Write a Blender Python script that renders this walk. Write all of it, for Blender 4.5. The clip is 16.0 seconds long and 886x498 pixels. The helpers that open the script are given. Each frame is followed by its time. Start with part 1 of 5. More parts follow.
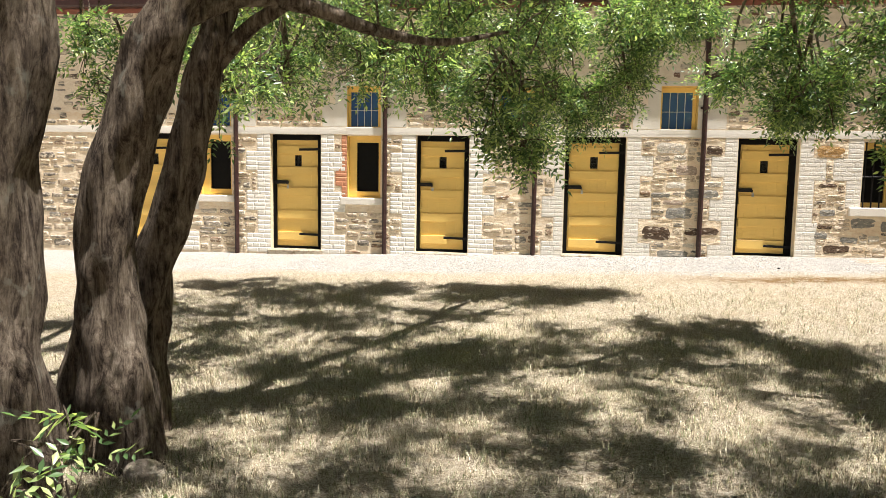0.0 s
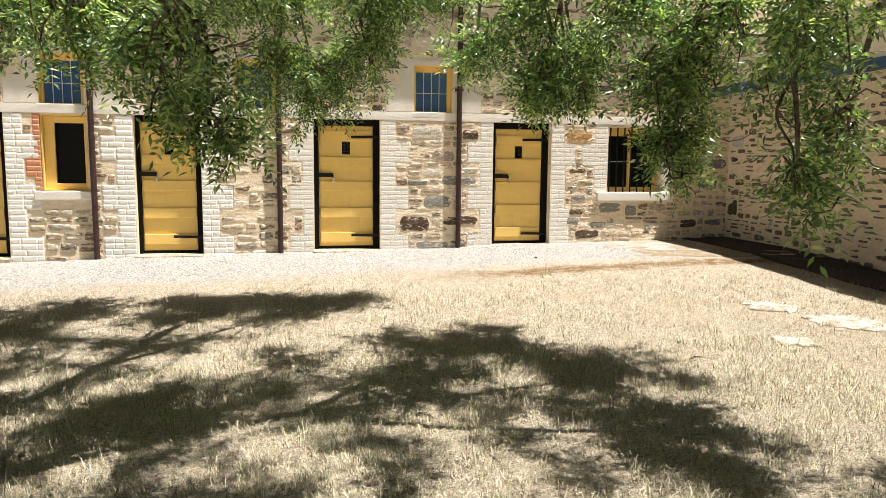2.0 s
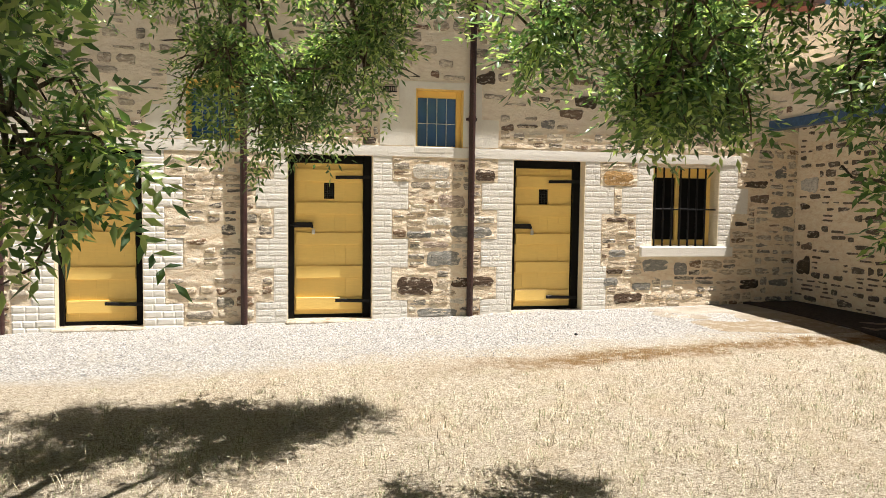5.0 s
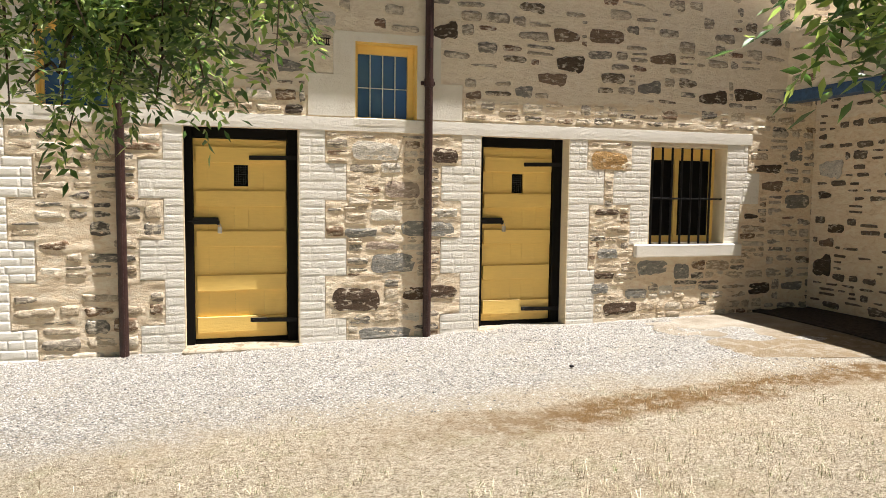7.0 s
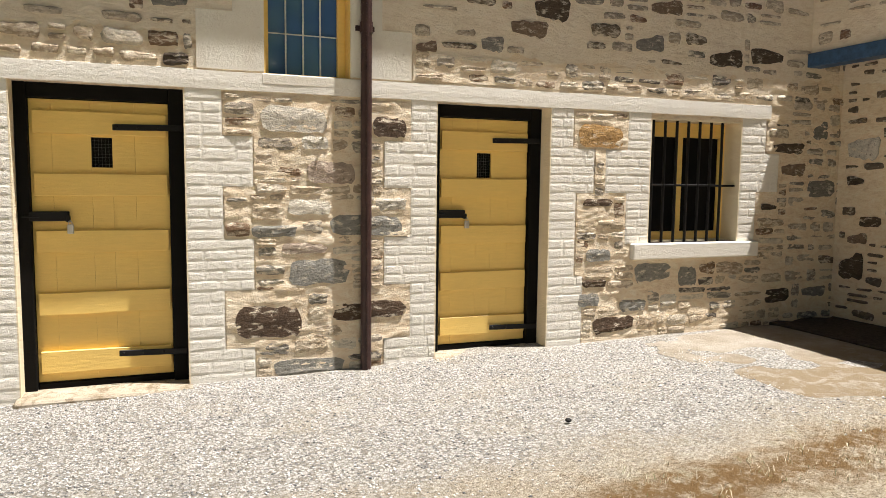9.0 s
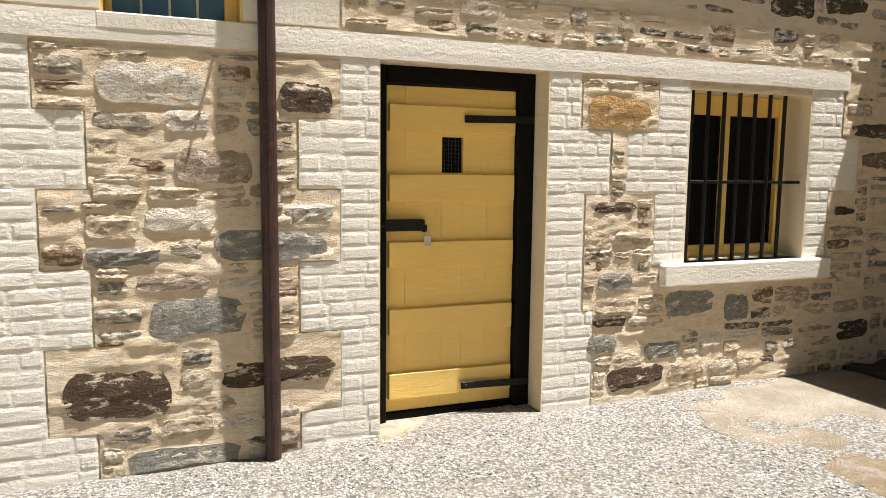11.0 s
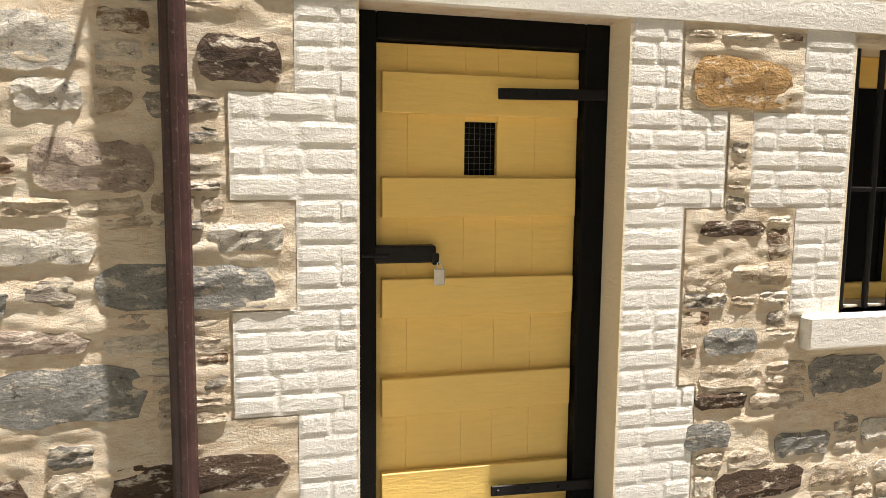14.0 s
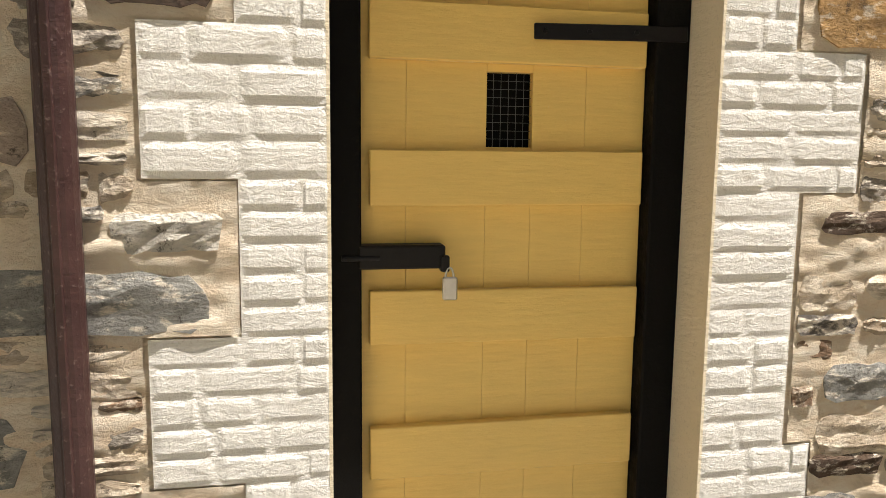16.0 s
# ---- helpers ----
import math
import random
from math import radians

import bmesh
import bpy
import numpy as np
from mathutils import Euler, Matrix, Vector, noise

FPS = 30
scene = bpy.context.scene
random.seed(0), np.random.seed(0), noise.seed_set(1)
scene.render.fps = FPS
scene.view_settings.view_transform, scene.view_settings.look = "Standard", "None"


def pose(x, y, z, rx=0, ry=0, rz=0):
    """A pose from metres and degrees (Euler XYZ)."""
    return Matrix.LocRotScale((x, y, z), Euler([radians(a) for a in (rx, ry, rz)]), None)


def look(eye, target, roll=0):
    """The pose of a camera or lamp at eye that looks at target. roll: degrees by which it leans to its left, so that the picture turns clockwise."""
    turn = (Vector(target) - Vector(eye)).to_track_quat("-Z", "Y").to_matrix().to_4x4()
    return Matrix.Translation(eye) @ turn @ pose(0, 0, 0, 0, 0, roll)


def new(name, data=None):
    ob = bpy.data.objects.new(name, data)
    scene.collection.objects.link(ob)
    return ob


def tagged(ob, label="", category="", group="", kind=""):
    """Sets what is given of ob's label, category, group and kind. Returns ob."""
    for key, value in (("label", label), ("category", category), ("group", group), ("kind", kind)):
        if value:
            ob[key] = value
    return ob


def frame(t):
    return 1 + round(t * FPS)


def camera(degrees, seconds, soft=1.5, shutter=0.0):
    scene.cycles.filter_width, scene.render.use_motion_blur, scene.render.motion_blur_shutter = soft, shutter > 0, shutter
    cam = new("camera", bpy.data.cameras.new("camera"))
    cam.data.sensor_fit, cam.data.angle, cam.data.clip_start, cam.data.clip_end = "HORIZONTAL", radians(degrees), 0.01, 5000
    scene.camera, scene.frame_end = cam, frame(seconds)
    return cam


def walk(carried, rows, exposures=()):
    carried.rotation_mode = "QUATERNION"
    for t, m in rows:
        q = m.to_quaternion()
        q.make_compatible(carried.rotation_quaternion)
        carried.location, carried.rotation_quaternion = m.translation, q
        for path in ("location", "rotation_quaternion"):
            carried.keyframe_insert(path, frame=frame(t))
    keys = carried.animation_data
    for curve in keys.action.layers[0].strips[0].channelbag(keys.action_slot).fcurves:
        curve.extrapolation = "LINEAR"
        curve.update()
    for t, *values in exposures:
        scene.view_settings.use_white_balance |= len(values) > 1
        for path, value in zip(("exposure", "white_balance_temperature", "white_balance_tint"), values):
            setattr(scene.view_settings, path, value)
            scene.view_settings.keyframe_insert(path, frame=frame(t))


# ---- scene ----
cam = camera(63.8, 16.0, soft=0.7)
METRES, EYE, TILT, LEAN, TURN = 12.27, 1.6, 0.0, 0.0, 7.1
ROWS = [
    (0.0, 0.0, 0.0, 0.0, 0.09, -5.7, -0.93),
    (0.5, 0.0095, 0.0150, -0.0007, -1.76, -5.88, -0.8),
    (1.0, 0.0200, 0.0416, 0.0006, -6.93, -6.22, -0.6),
    (1.5, 0.0381, 0.0713, 0.001, -11.7, -6.69, -0.56),
    (2.0, 0.0494, 0.106, 0.0046, -17.93, -6.74, -0.53),
    (2.5, 0.0582, 0.1384, 0.0076, -19.21, -5.65, -0.41),
    (3.0, 0.0699, 0.1681, 0.0084, -19.2, -4.88, -0.42),
    (3.5, 0.0716, 0.1991, 0.0072, -17.73, -4.15, -0.63),
    (4.0, 0.0766, 0.2309, 0.0076, -17.33, -3.31, -0.64),
    (6.5, 0.1134, 0.4365, 0.0179, -23.57, -4.29, -0.8),
    (7.0, 0.1371, 0.4743, 0.0154, -24.03, -4.63, -0.69),
    (7.5, 0.1517, 0.5064, 0.0161, -24.21, -4.68, -0.67),
    (8.0, 0.1648, 0.5419, 0.0147, -24.68, -4.81, -0.65),
    (8.5, 0.186, 0.5772, 0.0152, -26.12, -5.09, -0.59),
    (9.0, 0.2032, 0.6119, 0.0113, -28.0, -5.36, -0.66),
    (9.5, 0.2266, 0.6433, 0.0118, -28.93, -5.39, -0.51),
    (12.0, 0.3353, 0.7904, 0.0177, -27.41, -7.03, -0.6),
    (12.5, 0.3548, 0.8108, 0.0159, -26.94, -7.13, -0.56),
    (13.0, 0.3691, 0.8236, 0.0187, -26.32, -6.82, -0.58),
    (13.5, 0.3702, 0.8269, 0.0167, -25.16, -6.63, -0.6),
    (14.0, 0.3694, 0.8299, 0.0162, -21.19, -6.32, -0.6),
    (14.5, 0.3681, 0.8339, 0.017, -15.22, -6.03, -0.66),
    (15.0, 0.3714, 0.8402, 0.0159, -14.64, -6.49, -0.78),
    (15.5, 0.382, 0.8609, 0.0138, -15.77, -6.81, -0.69),
    (16.0, 0.3994, 0.8873, 0.0111, -17.67, -6.98, -0.58),
]
walk(cam, [(t, pose(0, 0, EYE, TILT, LEAN, TURN) @ pose(METRES * x, METRES * y, METRES * z, 90 + pitch, roll, yaw)) for t, x, y, z, yaw, pitch, roll in ROWS], [(0.0, 1.34), (4.0, 1.34), (6.5, 1.26), (9.5, 1.29), (12.0, 1.46), (16.0, 1.56)])

# ---------- light ----------
SUN_TO = Vector((0.2633, -0.1065, 0.9588))
world = bpy.data.worlds.new("sky")
scene.world = world
world.use_nodes = True
_n = world.node_tree.nodes
_sky = _n.new("ShaderNodeTexSky")
_sky.sky_type, _sky.sun_disc = "NISHITA", False
_sky.dust_density, _sky.ozone_density = 2.5, 0.4
_sky.sun_elevation, _sky.sun_rotation = radians(73.5), radians(112)
_n["Background"].inputs[1].default_value = 0.016
world.node_tree.links.new(_sky.outputs[0], _n["Background"].inputs[0])
_sl = bpy.data.lights.new("sun", "SUN")
_sl.energy, _sl.angle, _sl.color = 5.0, radians(0.53), (1.0, 0.955, 0.92)
sun = new("sun", _sl)
sun.matrix_world = look(SUN_TO * 30, (0, 0, 0))

# ---------- materials ----------


class Mat:
    """A small wrapper to write node materials shortly."""

    def __init__(self, name, rough=0.8, metal=0.0, spec=0.3):
        self.m = bpy.data.materials.new(name)
        self.m.use_nodes = True
        self.nt = self.m.node_tree
        self.b = self.nt.nodes["Principled BSDF"]
        self.b.inputs["Roughness"].default_value = rough
        self.b.inputs["Metallic"].default_value = metal
        self.b.inputs["Specular IOR Level"].default_value = spec
        self.geo = self.nt.nodes.new("ShaderNodeNewGeometry")
        self.pos = self.geo.outputs["Position"]
        self.oi = None

    def link(self, a, b):
        self.nt.links.new(a, b)

    def mapped(self, scale=(1, 1, 1), rot=(0, 0, 0)):
        n = self.nt.nodes.new("ShaderNodeMapping")
        self.link(self.pos, n.inputs[0])
        n.inputs[2].default_value = rot
        n.inputs[3].default_value = scale
        return n.outputs[0]

    def noise(self, scale, detail=4, rough=0.6, vec=None, dist=0.0):
        n = self.nt.nodes.new("ShaderNodeTexNoise")
        self.link(vec or self.pos, n.inputs["Vector"])
        n.inputs["Scale"].default_value, n.inputs["Detail"].default_value = scale, detail
        n.inputs["Roughness"].default_value, n.inputs["Distortion"].default_value = rough, dist
        return n.outputs[0]

    def voronoi(self, scale, out="Distance", vec=None, feature="F1"):
        n = self.nt.nodes.new("ShaderNodeTexVoronoi")
        n.feature = feature
        self.link(vec or self.pos, n.inputs["Vector"])
        n.inputs["Scale"].default_value = scale
        return n.outputs[out]

    def ramp(self, fac, stops, const=False):
        n = self.nt.nodes.new("ShaderNodeValToRGB")
        if const:
            n.color_ramp.interpolation = "CONSTANT"
        el = n.color_ramp.elements
        while len(el) < len(stops):
            el.new(0.5)
        for e, (p, c) in zip(el, stops):
            e.position = p
            e.color = (*c, 1) if isinstance(c, tuple) else (c, c, c, 1)
        self.link(fac, n.inputs[0])
        return n.outputs[0]

    def mix(self, fac, a, b, mode="MIX"):
        n = self.nt.nodes.new("ShaderNodeMix")
        n.data_type, n.blend_type = "RGBA", mode
        for k, v in ((0, fac), (6, a), (7, b)):
            sock = n.inputs[k]
            if isinstance(v, (int, float)):
                sock.default_value = (v, v, v, 1) if k else v
            elif isinstance(v, tuple):
                sock.default_value = (*v, 1)
            else:
                self.link(v, sock)
        return n.outputs[2]

    def math(self, op, a, b=0.0):
        n = self.nt.nodes.new("ShaderNodeMath")
        n.operation = op
        for sock, v in ((n.inputs[0], a), (n.inputs[1], b)):
            if isinstance(v, (int, float)):
                sock.default_value = v
            else:
                self.link(v, sock)
        return n.outputs[0]

    def axis(self, k):
        n = self.nt.nodes.new("ShaderNodeSeparateXYZ")
        self.link(self.pos, n.inputs[0])
        return n.outputs[k]

    def random(self, island=False):
        if island:
            return self.geo.outputs["Random Per Island"]
        n = self.nt.nodes.new("ShaderNodeObjectInfo")
        return n.outputs["Random"]

    def colour(self, c):
        if isinstance(c, tuple):
            self.b.inputs["Base Color"].default_value = (*c, 1)
        else:
            self.link(c, self.b.inputs["Base Color"])
        return self

    def rough(self, r):
        self.link(r, self.b.inputs["Roughness"])
        return self

    def bump(self, h, dist=0.01, strength=1.0):
        n = self.nt.nodes.new("ShaderNodeBump")
        n.inputs["Strength"].default_value, n.inputs["Distance"].default_value = strength, dist
        self.link(h, n.inputs["Height"])
        self.link(n.outputs[0], self.b.inputs["Normal"])
        return self


def mat_mortar():
    m = Mat("lime_mortar", 0.95, spec=0.1)
    flat = m.mapped((1.0, 1.0, 1.9))
    big = m.noise(1.1, 3)
    mid = m.noise(9, 6, 0.7, flat, 0.6)
    c = m.ramp(mid, [(0.27, (0.58, 0.425, 0.265)), (0.44, (0.82, 0.655, 0.46)), (0.64, (0.90, 0.79, 0.62))])
    # above the eaves' shade line the mortar is painted paler, lifting the shade
    hi = m.math("GREATER_THAN", m.math("ADD", m.axis(2), m.math("MULTIPLY", m.noise(3), 0.4)), 2.95)
    c2 = m.ramp(mid, [(0.25, (0.72, 0.59, 0.45)), (0.5, (0.88, 0.77, 0.62)), (0.75, (0.92, 0.84, 0.72))])
    c = m.mix(hi, c, c2)
    c = m.mix(m.ramp(big, [(0.35, 0.0), (0.7, 0.5)]), c, (0.85, 0.735, 0.56))
    h = m.math("ADD", m.noise(14, 8, 0.72, flat, 0.2), m.math("MULTIPLY", m.noise(130, 6, 0.75), 0.35))
    return m.colour(c).bump(h, 0.026, 1.0).m


def mat_stone(name, island=False, upper=False, fixed=None):
    m = Mat(name, 0.9, spec=0.2)
    r = m.random(island)
    strat = m.mapped((1.0, 1.0, 1.9))
    if fixed:
        base = m.mix(r, fixed, tuple(v * 0.8 for v in fixed))
    elif upper:
        base = m.ramp(r, [(0.0, (0.50, 0.41, 0.31)), (0.25, (0.19, 0.145, 0.105)), (0.36, (0.38, 0.315, 0.25)), (0.58, (0.58, 0.49, 0.38)), (0.78, (0.27, 0.235, 0.20)), (0.92, (0.26, 0.155, 0.105))], True)
    else:
        base = m.ramp(r, [(0.0, (0.58, 0.46, 0.32)), (0.18, (0.25, 0.225, 0.185)), (0.30, (0.47, 0.36, 0.245)), (0.44, (0.34, 0.29, 0.23)), (0.58, (0.72, 0.63, 0.50)), (0.72, (0.26, 0.165, 0.10)), (0.82, (0.54, 0.43, 0.31)), (0.92, (0.14, 0.12, 0.10))], True)
    grain = m.noise(16, 8, 0.72, strat, 0.5)
    c = m.mix(0.75, base, m.ramp(grain, [(0.3, 0.45), (0.55, 0.95), (0.75, 1.25)]), "MULTIPLY")
    wash = m.ramp(m.noise(11, 7, 0.7, m.mapped((1, 1, 2.4)), 0.4), [(0.47, 0.0), (0.60, 0.85)] if not fixed else [(0.54, 0.0), (0.63, 0.75)])
    c = m.mix(wash, c, (0.86, 0.75, 0.585) if not upper else (0.80, 0.71, 0.58))
    dark = m.ramp(m.noise(26, 7, 0.8), [(0.34, 0.9), (0.42, 0.0)] if not fixed else [(0.34, 0.9), (0.44, 0.0)])
    c = m.mix(dark, c, (0.05, 0.035, 0.025))
    h = m.math("ADD", m.math("ADD", grain, m.math("MULTIPLY", m.noise(60, 6, 0.75, strat), 0.6)), m.math("MULTIPLY", m.voronoi(70), -0.25))
    return m.colour(c).bump(h, 0.017, 1.0).m


def mat_brick(name, paint=(0.80, 0.76, 0.68), worn=(0.60, 0.52, 0.40), amount=0.5):
    m = Mat(name, 0.85, spec=0.2)
    strat = m.mapped((1, 1, 2.0))
    n = m.noise(20, 8, 0.7, strat, 0.4)
    big = m.noise(3.0, 4)
    c = m.mix(m.ramp(m.math("ADD", m.math("MULTIPLY", n, 0.6), m.math("MULTIPLY", big, 0.45)), [(0.60, 0.0), (0.75, amount)]), paint, worn)
    c = m.mix(m.ramp(m.noise(120, 2), [(0.3, 0.25), (0.42, 0.0)]), c, (0.45, 0.36, 0.25))
    h = m.math("ADD", n, m.math("MULTIPLY", m.noise(110, 6, 0.7), 0.22))
    return m.colour(c).bump(h, 0.0085, 1.0).m


def mat_render():
    m = Mat("painted_render", 0.85, spec=0.2)
    n = m.noise(4, 5)
    c = m.mix(m.ramp(n, [(0.4, 0.0), (0.75, 0.55)]), (0.78, 0.74, 0.65), (0.62, 0.55, 0.45))
    c = m.mix(m.ramp(m.noise(35, 6, 0.7), [(0.62, 0.0), (0.72, 0.5)]), c, (0.48, 0.39, 0.28))
    return m.colour(c).bump(m.noise(45, 6, 0.7), 0.008, 0.8).m


def mat_yellow(name="yellow_paint", base=(0.87, 0.60, 0.175)):
    m = Mat(name, 0.42, spec=0.4)
    grain = m.noise(6, 6, 0.65, m.mapped((1.2, 6, 9)))
    c = m.mix(m.ramp(grain, [(0.35, 0.0), (0.75, 0.4)]), base, tuple(v * 0.8 for v in base))
    c = m.mix(m.ramp(m.noise(2.2, 4), [(0.45, 0.0), (0.8, 0.35)]), c, (0.74, 0.52, 0.17))
    c = m.mix(m.ramp(m.noise(48, 5, 0.8), [(0.70, 0.0), (0.76, 0.6)]), c, (0.36, 0.22, 0.06))
    c = m.mix(m.ramp(m.voronoi(17), [(0.0, 0.75), (0.035, 0.0)]), c, (0.80, 0.68, 0.42))
    r = m.ramp(m.noise(20, 3), [(0.3, 0.34), (0.7, 0.55)])
    return m.colour(c).rough(r).bump(m.math("ADD", grain, m.math("MULTIPLY", m.noise(90, 3), 0.2)), 0.004, 0.6).m


def mat_black():
    m = Mat("black_paint", 0.6, spec=0.08)
    n = m.noise(30, 6, 0.7)
    c = m.mix(m.ramp(n, [(0.58, 0.0), (0.72, 0.45)]), (0.006, 0.0055, 0.005), (0.022, 0.018, 0.014))
    return m.colour(c).rough(m.ramp(n, [(0.3, 0.4), (0.7, 0.7)])).bump(n, 0.004, 0.7).m


def mat_pipe():
    m = Mat("maroon_pipe_paint", 0.42, spec=0.4)
    n = m.noise(70, 4, 0.6)
    c = m.mix(m.ramp(m.noise(9, 4), [(0.4, 0.0), (0.75, 0.7)]), (0.036, 0.015, 0.013), (0.075, 0.036, 0.03))
    c = m.mix(m.ramp(n, [(0.62, 0.0), (0.70, 0.35)]), c, (0.26, 0.19, 0.16))
    return m.colour(c).bump(n, 0.003, 0.8).m


def mat_plain(name, c, rough=0.7, metal=0.0, var=0.25, scale=18, bump=0.003, spec=0.3):
    m = Mat(name, rough, metal, spec)
    n = m.noise(scale, 5)
    return m.colour(m.mix(m.ramp(n, [(0.35, 0.0), (0.75, 1.0)]), c, tuple(v * (1 - var) for v in c))).bump(n, bump, 0.7).m


def mat_glass():
    m = Mat("blue_window_glass", 0.04, spec=1.0)
    return m.colour(m.mix(m.noise(2, 2), (0.03, 0.085, 0.23), (0.045, 0.12, 0.30))).bump(m.noise(3, 2), 0.003, 0.2).m


def mat_ground():
    m = Mat("yard_ground", 0.95, spec=0.1)
    x, y = m.axis(0), m.axis(1)
    wob = m.math("ADD", m.math("MULTIPLY", m.noise(0.9, 3), 1.0), m.math("MULTIPLY", m.noise(5, 5, 0.7), 0.7))
    g = m.math("SUBTRACT", m.math("ADD", y, wob), m.math("MULTIPLY", x, 0.07))
    gravel = m.ramp(m.math("MULTIPLY", m.math("SUBTRACT", g, 10.8), 0.8), [(0.35, 0.0), (0.8, 1.0)])
    straw = m.noise(30, 8, 0.82, m.mapped((1, 1.7, 1)), 1.4)
    c = m.ramp(straw, [(0.36, (0.045, 0.032, 0.02)), (0.445, (0.29, 0.23, 0.155)), (0.53, (0.57, 0.49, 0.37)), (0.66, (0.76, 0.69, 0.56))])
    c = m.mix(1.0, c, m.ramp(m.noise(170, 4, 0.7), [(0.3, 0.55), (0.5, 0.95), (0.7, 1.2)]), "MULTIPLY")
    c = m.mix(m.ramp(m.noise(1.6, 5, 0.7), [(0.48, 0.0), (0.70, 0.45)]), c, (0.42, 0.32, 0.20))
    c = m.mix(m.ramp(m.noise(3.1, 5, 0.7), [(0.54, 0.0), (0.70, 0.28)]), c, (0.30, 0.29, 0.14))
    peb = m.voronoi(58, "Color")
    sep = m.nt.nodes.new("ShaderNodeSeparateColor")
    m.link(peb, sep.inputs[0])
    cg = m.ramp(sep.outputs[0], [(0.0, (0.19, 0.19, 0.19)), (0.22, (0.40, 0.385, 0.35)), (0.5, (0.53, 0.505, 0.46)), (0.88, (0.68, 0.655, 0.61))])
    cg = m.mix(m.ramp(m.voronoi(58), [(0.42, 0.0), (0.7, 0.8)]), cg, (0.27, 0.235, 0.185))
    cg = m.mix(m.ramp(m.noise(2.4, 5), [(0.5, 0.0), (0.75, 0.5)]), cg, (0.46, 0.40, 0.30))
    c = m.mix(gravel, c, cg)
    # bare brown soil along the edge of the gravel
    edge = m.ramp(m.math("MULTIPLY", m.math("SUBTRACT", g, 10.3), 0.8), [(0.28, 0.0), (0.48, 1.0), (0.62, 1.0), (0.82, 0.0)])
    near = m.ramp(m.math("MULTIPLY", m.math("ADD", x, m.noise(2, 4)), 0.2), [(0.4, 0.0), (0.75, 1.0)])
    edge = m.math("MULTIPLY", m.math("MULTIPLY", edge, near), m.ramp(m.noise(7, 6, 0.75), [(0.36, 0.0), (0.52, 1.0)]))
    c = m.mix(edge, c, (0.21, 0.128, 0.056))
    h = m.math("ADD", straw, m.math("MULTIPLY", m.noise(130, 4), 0.5))
    return m.colour(c).bump(h, 0.035, 1.0).m


def mat_concrete(name, a, b, weeds=False):
    m = Mat(name, 0.9, spec=0.15)
    c = m.mix(m.ramp(m.noise(2.5, 6, 0.7), [(0.38, 0.0), (0.62, 1.0)]), a, b)
    dirt = m.ramp(m.noise(9, 7, 0.75, None, 0.8), [(0.48, 0.0), (0.60, 0.85)])
    if weeds:
        # dead grass and soil have crept over the outer part
        far = m.math("SUBTRACT", 12.75, m.math("ADD", m.axis(1), m.math("MULTIPLY", m.noise(1.5, 4), 0.8)))
        dirt = m.math("MULTIPLY", m.ramp(far, [(0.0, 0.12), (0.6, 1.0)]), m.ramp(m.noise(7, 7, 0.75, None, 0.8), [(0.36, 0.0), (0.52, 0.95)]))
    c = m.mix(dirt, c, (0.22, 0.165, 0.10))
    c = m.mix(m.ramp(m.noise(40, 6, 0.8), [(0.62, 0.0), (0.7, 0.6)]), c, (0.16, 0.13, 0.10))
    return m.colour(c).bump(m.noise(22, 9, 0.8), 0.03, 1.0).m


def mat_bark():
    m = Mat("rough_bark", 0.95, spec=0.1)
    v = m.mapped((1, 1, 0.2))
    f = m.math("ADD", m.math("MULTIPLY", m.noise(24, 8, 0.78, v, 0.5), 0.75), m.math("MULTIPLY", m.noise(9, 6, 0.7), 0.25))
    c = m.ramp(f, [(0.37, (0.014, 0.010, 0.008)), (0.45, (0.085, 0.064, 0.048)), (0.55, (0.25, 0.20, 0.15)), (0.67, (0.44, 0.375, 0.30))])
    c = m.mix(m.ramp(m.noise(7, 5, 0.6), [(0.62, 0.0), (0.70, 0.6)]), c, (0.36, 0.35, 0.29))
    return m.colour(c).bump(f, 0.09, 1.0).m


def mat_leaf(name, a, b, c3):
    m = Mat(name, 0.33, spec=0.6)
    r = m.random(True)
    c = m.ramp(m.math("ADD", m.math("MULTIPLY", r, 0.7), m.math("MULTIPLY", m.noise(1.2, 3), 0.45)), [(0.12, a), (0.55, b), (0.95, c3)])
    m.colour(c)
    tr = m.nt.nodes.new("ShaderNodeBsdfTranslucent")
    m.link(m.mix(1.0, c, (1.5, 1.65, 0.85), "MULTIPLY"), tr.inputs[0])
    mx = m.nt.nodes.new("ShaderNodeMixShader")
    mx.inputs[0].default_value = 0.40
    m.link(m.b.outputs[0], mx.inputs[1])
    m.link(tr.outputs[0], mx.inputs[2])
    m.link(mx.outputs[0], m.nt.nodes["Material Output"].inputs[0])
    return m.m


def mat_straw():
    m = Mat("dry_grass", 0.8, spec=0.2)
    r = m.random(True)
    c = m.ramp(r, [(0.0, (0.11, 0.08, 0.045)), (0.25, (0.46, 0.38, 0.25)), (0.62, (0.76, 0.68, 0.51)), (0.92, (0.17, 0.20, 0.08))])
    return m.colour(c).m


def mat_pebble():
    m = Mat("gravel_chips", 0.85)
    c = m.ramp(m.random(True), [(0.0, (0.11, 0.11, 0.112)), (0.22, (0.33, 0.32, 0.30)), (0.5, (0.53, 0.505, 0.465)), (0.92, (0.74, 0.71, 0.66))])
    return m.colour(c).m


